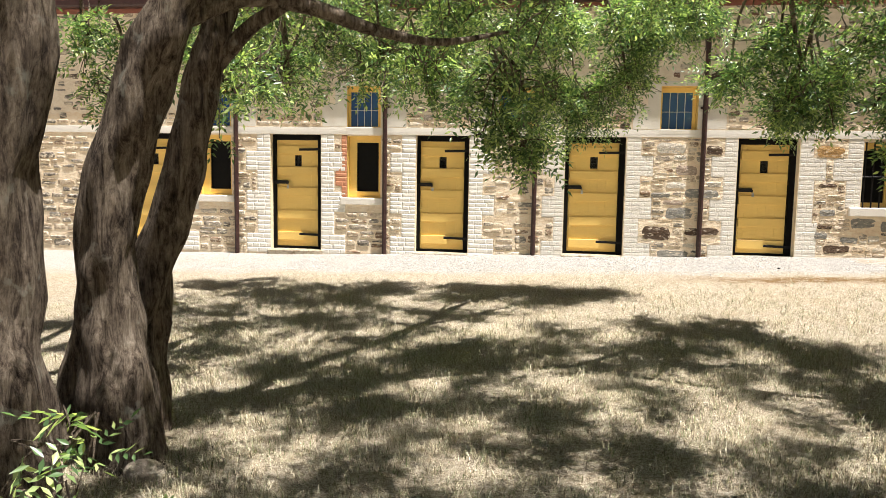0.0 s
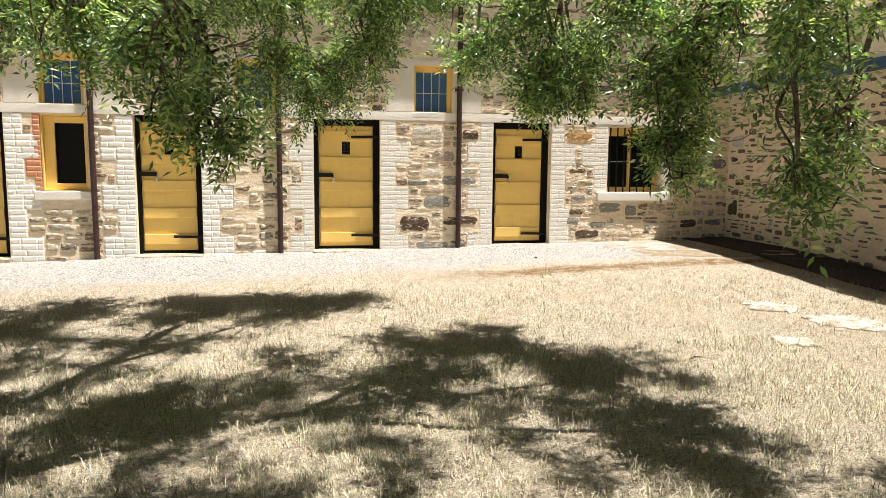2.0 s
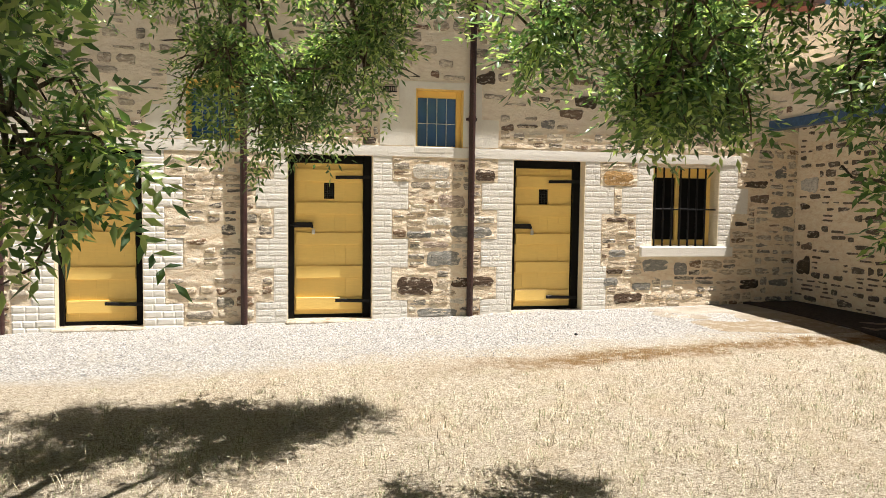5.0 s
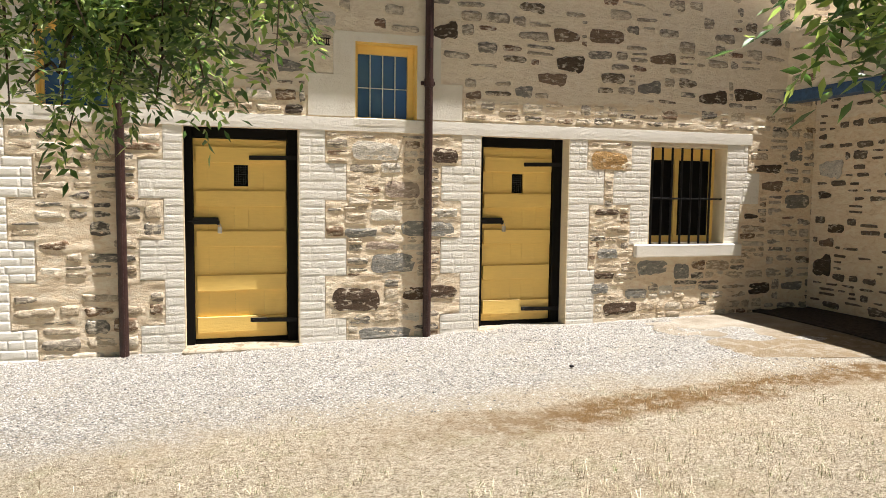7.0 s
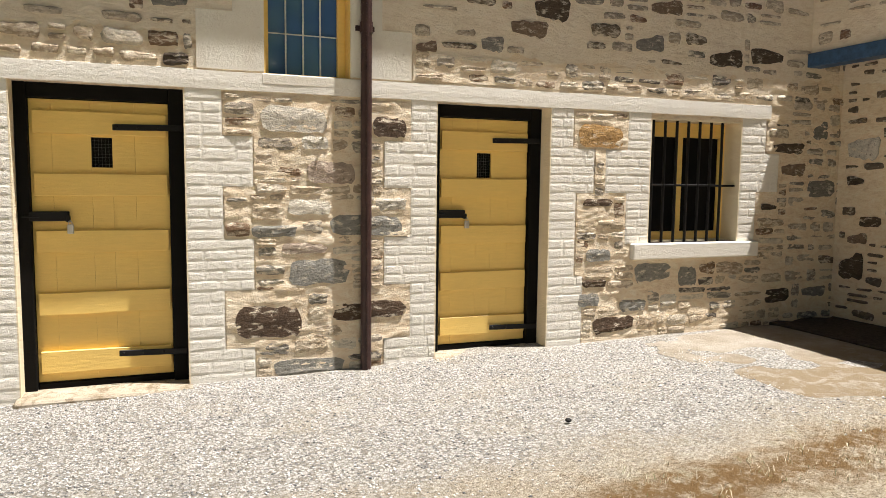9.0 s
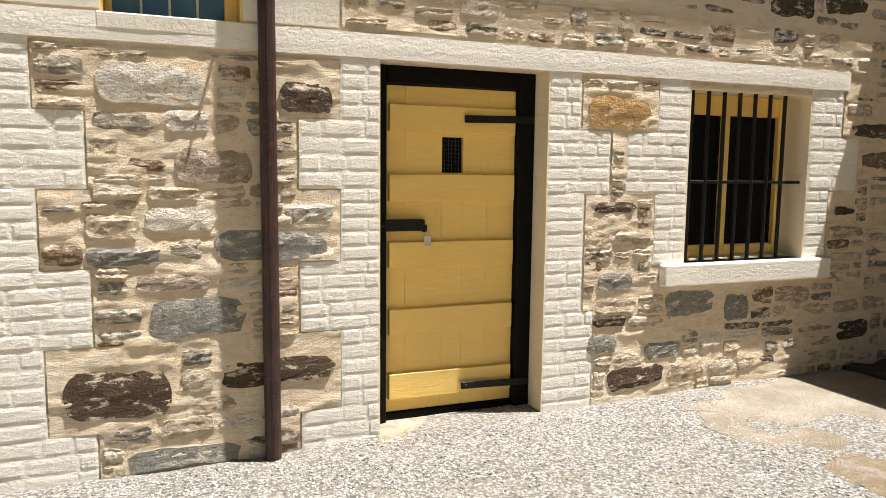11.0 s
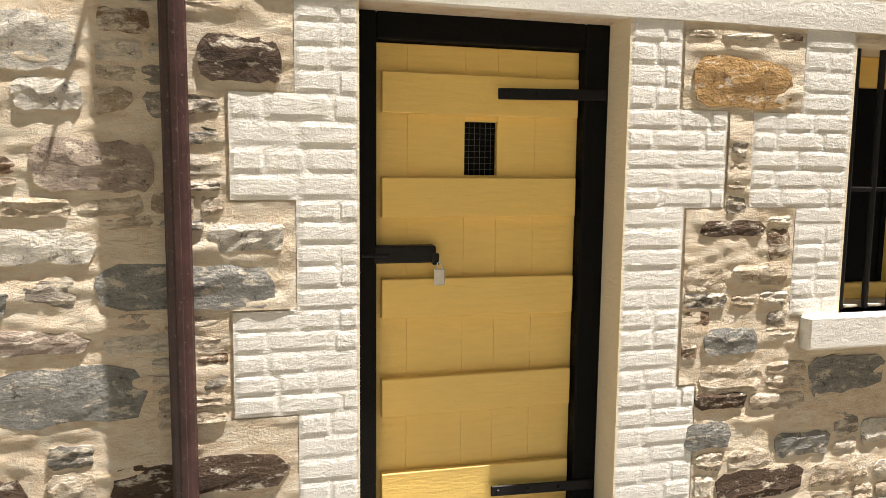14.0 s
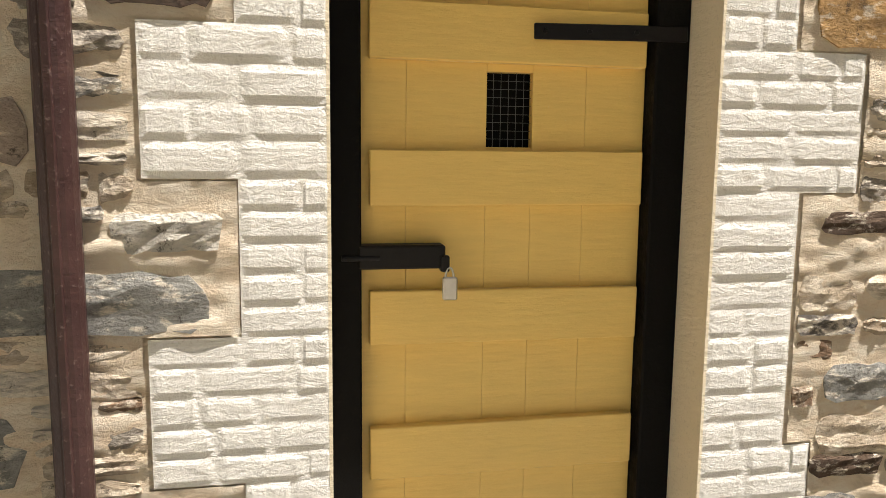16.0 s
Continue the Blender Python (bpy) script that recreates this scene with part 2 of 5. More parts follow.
MORTAR, BRICK, RENDER = mat_mortar(), mat_brick("white_painted_brick"), mat_render()
STONE, STONE_J = mat_stone("rubble_stone"), mat_stone("rubble_stone_far", True)
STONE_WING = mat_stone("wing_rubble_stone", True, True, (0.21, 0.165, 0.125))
STONE_UP, STONE_UPJ = mat_stone("upper_rubble_stone", False, True), mat_stone("upper_rubble_stone_far", True, True)
REDBRICK = mat_brick("faded_red_brick", (0.55, 0.25, 0.14), (0.66, 0.50, 0.36), 0.7)
YELLOW, BLACK, PIPE, GLASS = mat_yellow(), mat_black(), mat_pipe(), mat_glass()
CREAM = mat_brick("cream_reveal_paint", (0.82, 0.71, 0.51), (0.62, 0.51, 0.35), 0.35)
IRON = mat_plain("black_iron", (0.012, 0.011, 0.011), 0.5, 0.3)
WIRE = mat_plain("dull_wire", (0.16, 0.16, 0.15), 0.6, 0.4)
STEEL = mat_plain("padlock_steel", (0.55, 0.55, 0.53), 0.3, 0.9, 0.2)
BLUE = mat_plain("blue_paint", (0.05, 0.11, 0.22), 0.5, 0.0, 0.5)
WHITE = mat_plain("white_bar_paint", (0.72, 0.72, 0.70), 0.5)
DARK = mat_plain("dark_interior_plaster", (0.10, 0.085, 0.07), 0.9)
DARKGLASS = mat_plain("dark_shuttered_glass", (0.008, 0.008, 0.008), 0.4, 0.0, 0.3, spec=0.08)
STEP = mat_concrete("worn_stone_step", (0.50, 0.435, 0.34), (0.40, 0.34, 0.25))
SLAB = mat_concrete("old_concrete", (0.38, 0.34, 0.28), (0.27, 0.23, 0.175), True)
# near-black ground colour that paints in the side wing's shade
WING_SHADE = mat_plain("wing_shade_ground", (0.075, 0.058, 0.045), 0.95, 0.0, 0.6, 25, 0.03, 0.1)
PALE = mat_concrete("pale_rubble", (0.56, 0.53, 0.47), (0.44, 0.39, 0.31))
ROOF = mat_plain("weathered_roof_iron", (0.30, 0.12, 0.09), 0.6, 0.2)
GROUND, BARK = mat_ground(), mat_bark()
LEAF = mat_leaf("ash_leaf", (0.032, 0.068, 0.032), (0.115, 0.195, 0.075), (0.50, 0.58, 0.24))
STRAW, PEBBLE = mat_straw(), mat_pebble()

# ---------- mesh helpers ----------


def box(bm, x0, y0, z0, x1, y1, z1, bevel=0.0):
    r = bmesh.ops.create_cube(bm, size=1, matrix=Matrix.LocRotScale(((x0 + x1) / 2, (y0 + y1) / 2, (z0 + z1) / 2), None, (x1 - x0, y1 - y0, z1 - z0)))
    if bevel:
        ed = {e for v in r["verts"] for e in v.link_edges}
        bmesh.ops.bevel(bm, geom=list(ed), offset=bevel, segments=1, affect="EDGES")


def boxed(x0, y0, z0, x1, y1, z1, bevel=0.0):
    bm = bmesh.new()
    box(bm, x0, y0, z0, x1, y1, z1, bevel)
    return bm


def mesh_of(bm, name, mat, smooth=False):
    me = bpy.data.meshes.new(name)
    bm.to_mesh(me)
    bm.free()
    me.materials.append(mat)
    if smooth:
        me.polygons.foreach_set("use_smooth", [True] * len(me.polygons))
    return me


def part(name, bm, mat, parent, label="", smooth=False):
    """One mesh object under a thing or part."""
    ob = new(name, mesh_of(bm, name, mat, smooth))
    ob.parent = parent
    if label:
        tagged(ob, label)
    return ob


def piece(name, me, m, parent):
    ob = new(name, me)
    ob.parent = parent
    ob.matrix_basis = m
    return ob


def soup(name, verts, faces, mat, smooth=False):
    """A mesh from arrays of vertices (n, 3) and equal-sided faces (m, k)."""
    me = bpy.data.meshes.new(name)
    verts, faces = np.asarray(verts, float), np.asarray(faces, int)
    k = faces.shape[1]
    me.vertices.add(len(verts))
    me.vertices.foreach_set("co", verts.ravel())
    me.loops.add(faces.size)
    me.loops.foreach_set("vertex_index", faces.ravel())
    me.polygons.add(len(faces))
    me.polygons.foreach_set("loop_start", np.arange(0, faces.size, k))
    me.polygons.foreach_set("loop_total", np.full(len(faces), k))
    if smooth:
        me.polygons.foreach_set("use_smooth", np.ones(len(faces), bool))
    me.update(calc_edges=True)
    me.validate()
    me.materials.append(mat)
    return me


def tube(bm, pts, radii, sides=8, rough=0.0, seed=0):
    """A bent tapered tube through pts, with lumpy sides."""
    rings = []
    for i, p in enumerate(pts):
        p = Vector(p)
        d = (Vector(pts[min(i + 1, len(pts) - 1)]) - Vector(pts[max(i - 1, 0)])).normalized()
        u = d.orthogonal().normalized() if i == 0 else (u - d * u.dot(d)).normalized()
        v = d.cross(u)
        ring = []
        for k in range(sides):
            a = 2 * math.pi * k / sides
            n = 1 + rough * noise.noise(Vector((math.cos(a) * 1.7 + seed, math.sin(a) * 1.7, p.z * 1.3 + i * 0.15)))
            ring.append(bm.verts.new(p + (u * math.cos(a) + v * math.sin(a)) * radii[i] * n))
        rings.append(ring)
    for a, b in zip(rings, rings[1:]):
        for k in range(sides):
            bm.faces.new((a[k], a[(k + 1) % sides], b[(k + 1) % sides], b[k]))
    bm.faces.new(rings[0][::-1])
    bm.faces.new(rings[-1])


def smooth_path(pts, radii, n):
    """Catmull-Rom through control points, with radii."""
    P = [np.array(p, float) for p in pts]
    P = [2 * P[0] - P[1]] + P + [2 * P[-1] - P[-2]]
    R = [radii[0]] + list(radii) + [radii[-1]]
    out, rr = [], []
    for i in range(1, len(P) - 2):
        for s in range(n):
            t = s / n
            q = 0.5 * (2 * P[i] + (P[i + 1] - P[i - 1]) * t + (2 * P[i - 1] - 5 * P[i] + 4 * P[i + 1] - P[i + 2]) * t * t + (3 * P[i] - P[i - 1] - 3 * P[i + 1] + P[i + 2]) * t ** 3)
            out.append(tuple(q))
            rr.append(R[i] + (R[i + 1] - R[i]) * t)
    out.append(tuple(P[-2]))
    rr.append(R[-2])
    return out, rr


# ---------- ground ----------
def gz(x, y):
    """Height of the yard."""
    base = np.interp(y, [-50, 0, 6, 9, 11, 13.2, 60], [0, 0, 0.09, 0.15, 0.235, 0.225, 0.225])
    tilt = 0.021 * np.clip(np.asarray(x) - 1.0, -9, 8) * np.clip(np.asarray(y) / 13.0, 0, 1)
    return base + tilt


def lumps(x, y):
    return 0.012 * np.sin(x * 2.1 + 1.3 * np.sin(y * 1.7)) * np.cos(y * 2.6 + x) + 0.006 * np.sin(x * 7 + y * 5) * np.sin(y * 8 - x * 3)


def make_ground():
    xs = np.concatenate([[-2500, -600, -150, -50, -25], np.arange(-14, 12.01, 0.12), [20, 50, 150, 600, 2500]])
    ys = np.concatenate([[-2500, -600, -150, -50, -20], np.arange(-8, 13.61, 0.12), [16, 25, 60, 200, 700, 2500]])
    X, Y = np.meshgrid(xs, ys)
    Z = gz(X, Y) + lumps(X, Y) * (np.abs(X) < 15) * (np.abs(Y) < 14)
    nx, ny = len(xs), len(ys)
    i = (np.arange(ny - 1)[:, None] * nx + np.arange(nx - 1)[None, :]).ravel()
    F = np.stack([i, i + 1, i + nx + 1, i + nx], 1)
    ob = new("ground", soup("ground", np.stack([X, Y, Z], -1).reshape(-1, 3), F, GROUND, True))
    tagged(ob, "dry grass yard with pale gravel strip along the building", "ground", kind="structure")


make_ground()

# ---------- main wall ----------
WY = 13.2
DOORS = [-7.93, -5.00, -2.18, 0.565, 3.566]
DOOR_W = [1.0, 1.0, 1.0, 1.085, 1.042]
DTOP = 2.385
WINDOWS = [(-6.42, -5.78, 1.2, 2.36), (-3.50, -2.85, 1.2, 2.36)]
UPPERS = [-6.42, -3.50, -0.66, 2.21]
UW = 0.645
BARRED = (5.64, 6.70, 1.20, 2.345)
X0, X1, ZTOP, THICK = -14.0, 8.15, 4.79, 0.5
OPEN = [(x, x + w, -0.3, DTOP) for x, w in zip(DOORS, DOOR_W)] + [(a, b, c, d) for a, b, c, d in WINDOWS] + [(x, x + UW, 2.5, 3.28) for x in UPPERS] + [BARRED]


def wall_with_openings(bm, x0, x1, z0, z1, opens, y0, y1):
    xs = sorted({x0, x1, *[v for o in opens for v in o[:2]]})
    zs = sorted({z0, z1, *[max(v, z0) for o in opens for v in o[2:]]})
    for a, b in zip(xs, xs[1:]):
        for c, d in zip(zs, zs[1:]):
            mx, mz = (a + b) / 2, (c + d) / 2
            if any(o[0] < mx < o[1] and o[2] < mz < o[3] for o in opens):
                continue
            for y, flip in ((y0, False), (y1, True)):
                v = [bm.verts.new(p) for p in ((a, y, c), (b, y, c), (b, y, d), (a, y, d))]
                bm.faces.new(v[::-1] if flip else v)
    for a, b, c, d in opens:
        c = max(c, z0)
        for p, q in (((a, c), (a, d)), ((a, d), (b, d)), ((b, d), (b, c)), ((b, c), (a, c))):
            v = [bm.verts.new((p[0], y0, p[1])), bm.verts.new((q[0], y0, q[1])), bm.verts.new((q[0], y1, q[1])), bm.verts.new((p[0], y1, p[1]))]
            bm.faces.new(v)


bm = bmesh.new()
wall_with_openings(bm, X0, X1 + 3, -0.3, ZTOP, OPEN, WY, WY + THICK)
for p in (((X0, -0.3), (X0, ZTOP)), ((X0, ZTOP), (X1 + 3, ZTOP)), ((X1 + 3, ZTOP), (X1 + 3, -0.3))):
    v = [bm.verts.new((p[0][0], WY, p[0][1])), bm.verts.new((p[1][0], WY, p[1][1])), bm.verts.new((p[1][0], WY + THICK, p[1][1])), bm.verts.new((p[0][0], WY + THICK, p[0][1]))]
    bm.faces.new(v)
bmesh.ops.remove_doubles(bm, verts=bm.verts, dist=0.0005)
wall_main = tagged(new("wall_main", mesh_of(bm, "wall_main", MORTAR)), "rubble stone wall with lime mortar and painted brick quoins", "wall", kind="structure")

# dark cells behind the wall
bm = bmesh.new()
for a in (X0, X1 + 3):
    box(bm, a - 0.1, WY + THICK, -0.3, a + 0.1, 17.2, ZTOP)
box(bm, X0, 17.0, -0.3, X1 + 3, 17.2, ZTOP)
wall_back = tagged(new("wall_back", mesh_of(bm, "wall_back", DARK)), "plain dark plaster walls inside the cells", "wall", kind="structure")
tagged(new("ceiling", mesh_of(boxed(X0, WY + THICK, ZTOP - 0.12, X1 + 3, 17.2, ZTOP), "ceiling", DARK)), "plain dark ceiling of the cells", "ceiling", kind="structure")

# ---------- roof and gutter ----------
roof = tagged(new("roof", None), "low iron roof with eaves gutter above the stone wall", "roof", kind="structure")
bm = bmesh.new()
v = [bm.verts.new(p) for p in ((X0 - 0.3, WY - 0.10, ZTOP + 0.06), (X1 + 3.2, WY - 0.10, ZTOP + 0.06), (X1 + 3.2, 17.6, ZTOP + 1.7), (X0 - 0.3, 17.6, ZTOP + 1.7))]
f = bm.faces.new(v)
bmesh.ops.solidify(bm, geom=[f], thickness=0.04)
part("roof_sheet", bm, ROOF, roof)
bm = bmesh.new()
box(bm, X0, WY - 0.015, ZTOP - 0.14, X1, WY - 0.003, ZTOP + 0.03)
part("fascia", bm, ROOF, roof)
bm = bmesh.new()
gp = [(-0.02, 0.06), (-0.02, -0.03), (-0.05, -0.06), (-0.20, -0.06), (-0.24, -0.02), (-0.24, 0.07), (-0.23, 0.07), (-0.23, -0.01), (-0.195, -0.045), (-0.055, -0.045), (-0.03, -0.02), (-0.03, 0.06)]
ra = [bm.verts.new((X0, WY + a, ZTOP + b)) for a, b in gp]
rb = [bm.verts.new((X1, WY + a, ZTOP + b)) for a, b in gp]
for k in range(len(gp)):
    bm.faces.new((ra[k], ra[(k + 1) % len(gp)], rb[(k + 1) % len(gp)], rb[k]))
part("gutter", bm, PIPE, roof, "maroon painted metal eaves gutter")

# ---------- band and quoins ----------
WOB = random.Random(5)
bm = bmesh.new()
n = 110
ring = []
for i in range(n + 1):
    x = -10.0 + 17.04 * i / n
    w = 0.006 * noise.noise(Vector((x * 2.3, 0, 0)))
    ring.append([bm.verts.new(p) for p in ((x, WY + 0.02, 2.383 + w), (x, WY - 0.012 + w, 2.386 + w), (x, WY - 0.013 + w, 2.445), (x, WY - 0.011 + w, 2.515 + 1.5 * w), (x, WY + 0.02, 2.522 + 1.5 * w))])
for a, b in zip(ring, ring[1:]):
    for k in range(4):
        bm.faces.new((a[k], b[k], b[k + 1], a[k + 1]))
bm.faces.new(ring[0]); bm.faces.new(ring[-1][::-1])
band = part("lintel_band", bm, BRICK, wall_main, "white painted lintel band")

# teeth of the quoins: (z from, z to, wide?)
TEETH = [(0.12, 0.48, True), (0.48, 0.92, False), (0.92, 1.30, True), (1.30, 1.69, False), (1.69, 2.055, True), (2.055, 2.383, False)]
QUOINS = []  # x0, x1, z0, z1, near?, red?
for x, w in zip(DOORS, DOOR_W):
    near = x > 0
    slim = (w - 1.0) if near else 0.0
    for z0, z1, wide in TEETH:
        QUOINS.append((x - (0.48 if wide else 0.26) + slim, x, z0, z1, near, False))
        if x < 3:
            QUOINS.append((x + w, x + w + (0.47 if wide else 0.255), z0, z1, near, False))
for z0, z1, x in ((0.2, 0.92, 4.96), (0.92, 1.66, 4.87), (1.66, 2.045, 5.05), (2.045, 2.383, 4.83)):
    QUOINS.append((DOORS[4] + DOOR_W[4], x, z0, z1, True, False))
for z0, z1, x in ((1.20, 1.66, 5.40), (1.66, 2.045, 5.17), (2.045, 2.383, 5.40)):
    QUOINS.append((x, 5.64, z0, z1, True, False))
for z0, z1, x in ((1.20, 1.68, 6.90), (1.68, 2.05, 7.17), (2.05, 2.383, 6.99)):
    QUOINS.append((6.70, x, z0, z1, True, False))
for a, b, c, d in WINDOWS:
    for z0, z1, w in ((1.2, 1.42, 0.10), (1.42, 1.75, 0.22), (1.75, 2.05, 0.10), (2.05, 2.37, 0.10)):
        QUOINS.append((a - w, a, z0, z1, False, True))
RENDERS = [(x - d[0], x + d[1], d[2], d[3]) for x in UPPERS for d in ((0.22, 0.0, 2.53, 3.37), (0.47, -0.22, 2.53, 2.94), (UW * -1, UW + 0.25, 2.53, 3.38), (-UW - 0.25, UW + 0.49, 2.53, 2.90), (0.0, UW, 3.28, 3.37))]
SILLS = [(5.46, 6.92, 1.055, 1.20)] + [(a - 0.12, b + 0.05, 1.07, 1.20) for a, b, c, d in WINDOWS]


def brick_mesh(seed, mat):
    """A rock-faced brick of unit length and height, its front towards -y."""
    bm = bmesh.new()
    nx, nz = 9, 5
    g = []
    for j in range(nz + 1):
        row = []
        for i in range(nx + 1):
            u, w = i / nx - 0.5, j / nz - 0.5
            e = min(1.0, 26 * (0.5 - abs(u)) + 0.1, 12 * (0.5 - abs(w)) + 0.1)
            nn = noise.noise(Vector((u * 3 + seed * 7.1, w * 1.8, seed))) + 0.6 * noise.noise(Vector((u * 9 + seed, w * 4, 3.3)))
            y = -(0.25 + 0.75 * e * (0.88 + 0.26 * nn))
            row.append(bm.verts.new((u + 0.008 * nn, y, w + 0.05 * nn * (abs(w) > 0.4))))
        g.append(row)
    for j in range(nz):
        for i in range(nx):
            bm.faces.new((g[j][i], g[j][i + 1], g[j + 1][i + 1], g[j + 1][i]))
    rim = [g[0][i] for i in range(nx + 1)] + [g[j][nx] for j in range(1, nz + 1)] + [g[nz][i] for i in range(nx - 1, -1, -1)] + [g[j][0] for j in range(nz - 1, 0, -1)]
    back = [bm.verts.new((v.co.x, 0.1, v.co.z)) for v in rim]
    for k in range(len(rim)):
        bm.faces.new((rim[k], back[k], back[(k + 1) % len(rim)], rim[(k + 1) % len(rim)]))
    return mesh_of(bm, "brick", mat)


def stone_mesh(seed, mat):
    """A split stone, two units wide and high, with broken edges and ledges on its face; its front towards -y."""
    r = random.Random(seed)
    nx, nz = 7, 4
    lop = r.choice((-1, 0, 0, 1))
    ends = {}
    for sx in (-1, 1):
        thin = r.uniform(0.45, 0.75) if sx == lop else r.uniform(0.85, 1.0)
        shift = r.uniform(-1, 1) * (1 - thin) * 0.8
        for sz in (-1, 1):
            ends[sx, sz] = (sx * r.uniform(0.86, 1.0), sz * thin + shift)
    ledge = [r.uniform(-0.35, 0.2) for _ in range(nz + 1)]
    bm = bmesh.new()
    g = []
    for j in range(nz + 1):
        row = []
        for i in range(nx + 1):
            u, w = i / nx, j / nz
            x = (1 - w) * ((1 - u) * ends[-1, -1][0] + u * ends[1, -1][0]) + w * ((1 - u) * ends[-1, 1][0] + u * ends[1, 1][0])
            z = (1 - w) * ((1 - u) * ends[-1, -1][1] + u * ends[1, -1][1]) + w * ((1 - u) * ends[-1, 1][1] + u * ends[1, 1][1])
            corner = (i in (0, nx)) and (j in (0, nz))
            x += r.uniform(-0.05, 0.05) - (0.10 * math.copysign(1, x) if corner else 0)
            z += r.uniform(-0.13, 0.11) - (0.10 * math.copysign(1, z) if corner else 0)
            rim = i in (0, nx) or j in (0, nz)
            y = -(1.0 + ledge[j] + r.uniform(-0.18, 0.18)) * (0.72 if rim else 1.0)
            row.append(bm.verts.new((x, y, z)))
        g.append(row)
    for j in range(nz):
        for i in range(nx):
            bm.faces.new((g[j][i], g[j][i + 1], g[j + 1][i + 1], g[j + 1][i]))
    rim = [g[0][i] for i in range(nx + 1)] + [g[j][nx] for j in range(1, nz + 1)] + [g[nz][i] for i in range(nx - 1, -1, -1)] + [g[j][0] for j in range(nz - 1, 0, -1)]
    back = [bm.verts.new((v.co.x, 0.6, v.co.z)) for v in rim]
    for k in range(len(rim)):
        bm.faces.new((rim[k], back[k], back[(k + 1) % len(rim)], rim[(k + 1) % len(rim)]))
    return mesh_of(bm, "stone", mat)


def arrays(me):
    v = np.empty(len(me.vertices) * 3)
    me.vertices.foreach_get("co", v)
    me.calc_loop_triangles()
    t = np.empty(len(me.loop_triangles) * 3, int)
    me.loop_triangles.foreach_get("vertices", t)
    return v.reshape(-1, 3), t.reshape(-1, 3)


class Pile:
    """Gathers many placed copies of small meshes into one."""

    def __init__(self):
        self.v, self.f, self.n = [], [], 0

    def add(self, va, fa, m):
        m = np.array(m)
        self.v.append(va @ m[:3, :3].T + m[:3, 3])
        self.f.append(fa + self.n)
        self.n += len(va)

    def mesh(self, name, mat, smooth=False):
        return soup(name, np.concatenate(self.v), np.concatenate(self.f), mat, smooth)


def put(x, y, z, sx, sy, sz, ry=0.0, rz=0.0):
    return Matrix.LocRotScale((x, y, z), Euler((0, ry, rz)), (sx, sy, sz))

# render around the upper windows, painted backing of the quoins
def plates(name, rects, y, mat, label):
    bm = bmesh.new()
    for a, b, c, d in rects:
        box(bm, a, WY + y, c, b, WY + 0.05, d)
    return part(name, bm, mat, wall_main, label)


for k, x in enumerate(UPPERS):
    plates("render_surround", RENDERS[5 * k:5 * k + 5], -0.007 - 0.0005 * k, RENDER, "whitewashed cement surround")
plates("quoin_joints", [q[:4] for q in QUOINS if not q[5]], -0.005, BRICK, "white painted brick joints")
plates("red_quoin_joints", [q[:4] for q in QUOINS if q[5]], -0.005, REDBRICK, "faded red brick joints")
for a, b, c, d in SILLS:
    bm = boxed(a, WY - (0.06 if a > 0 else 0.03), c, b, WY + 0.12, d, 0.010)
    part("sill", bm, BRICK, wall_main, "white painted stone sill")
# painted reveals
for x, w in zip(DOORS, DOOR_W):
    bm = bmesh.new()
    box(bm, x - 0.006, WY - 0.006, 0.1, x + 0.003, WY + 0.20, DTOP)
    box(bm, x + w - 0.003, WY - 0.006, 0.1, x + w + 0.006, WY + 0.20, DTOP)
    part("reveal", bm, CREAM, wall_main, "cream painted reveal")


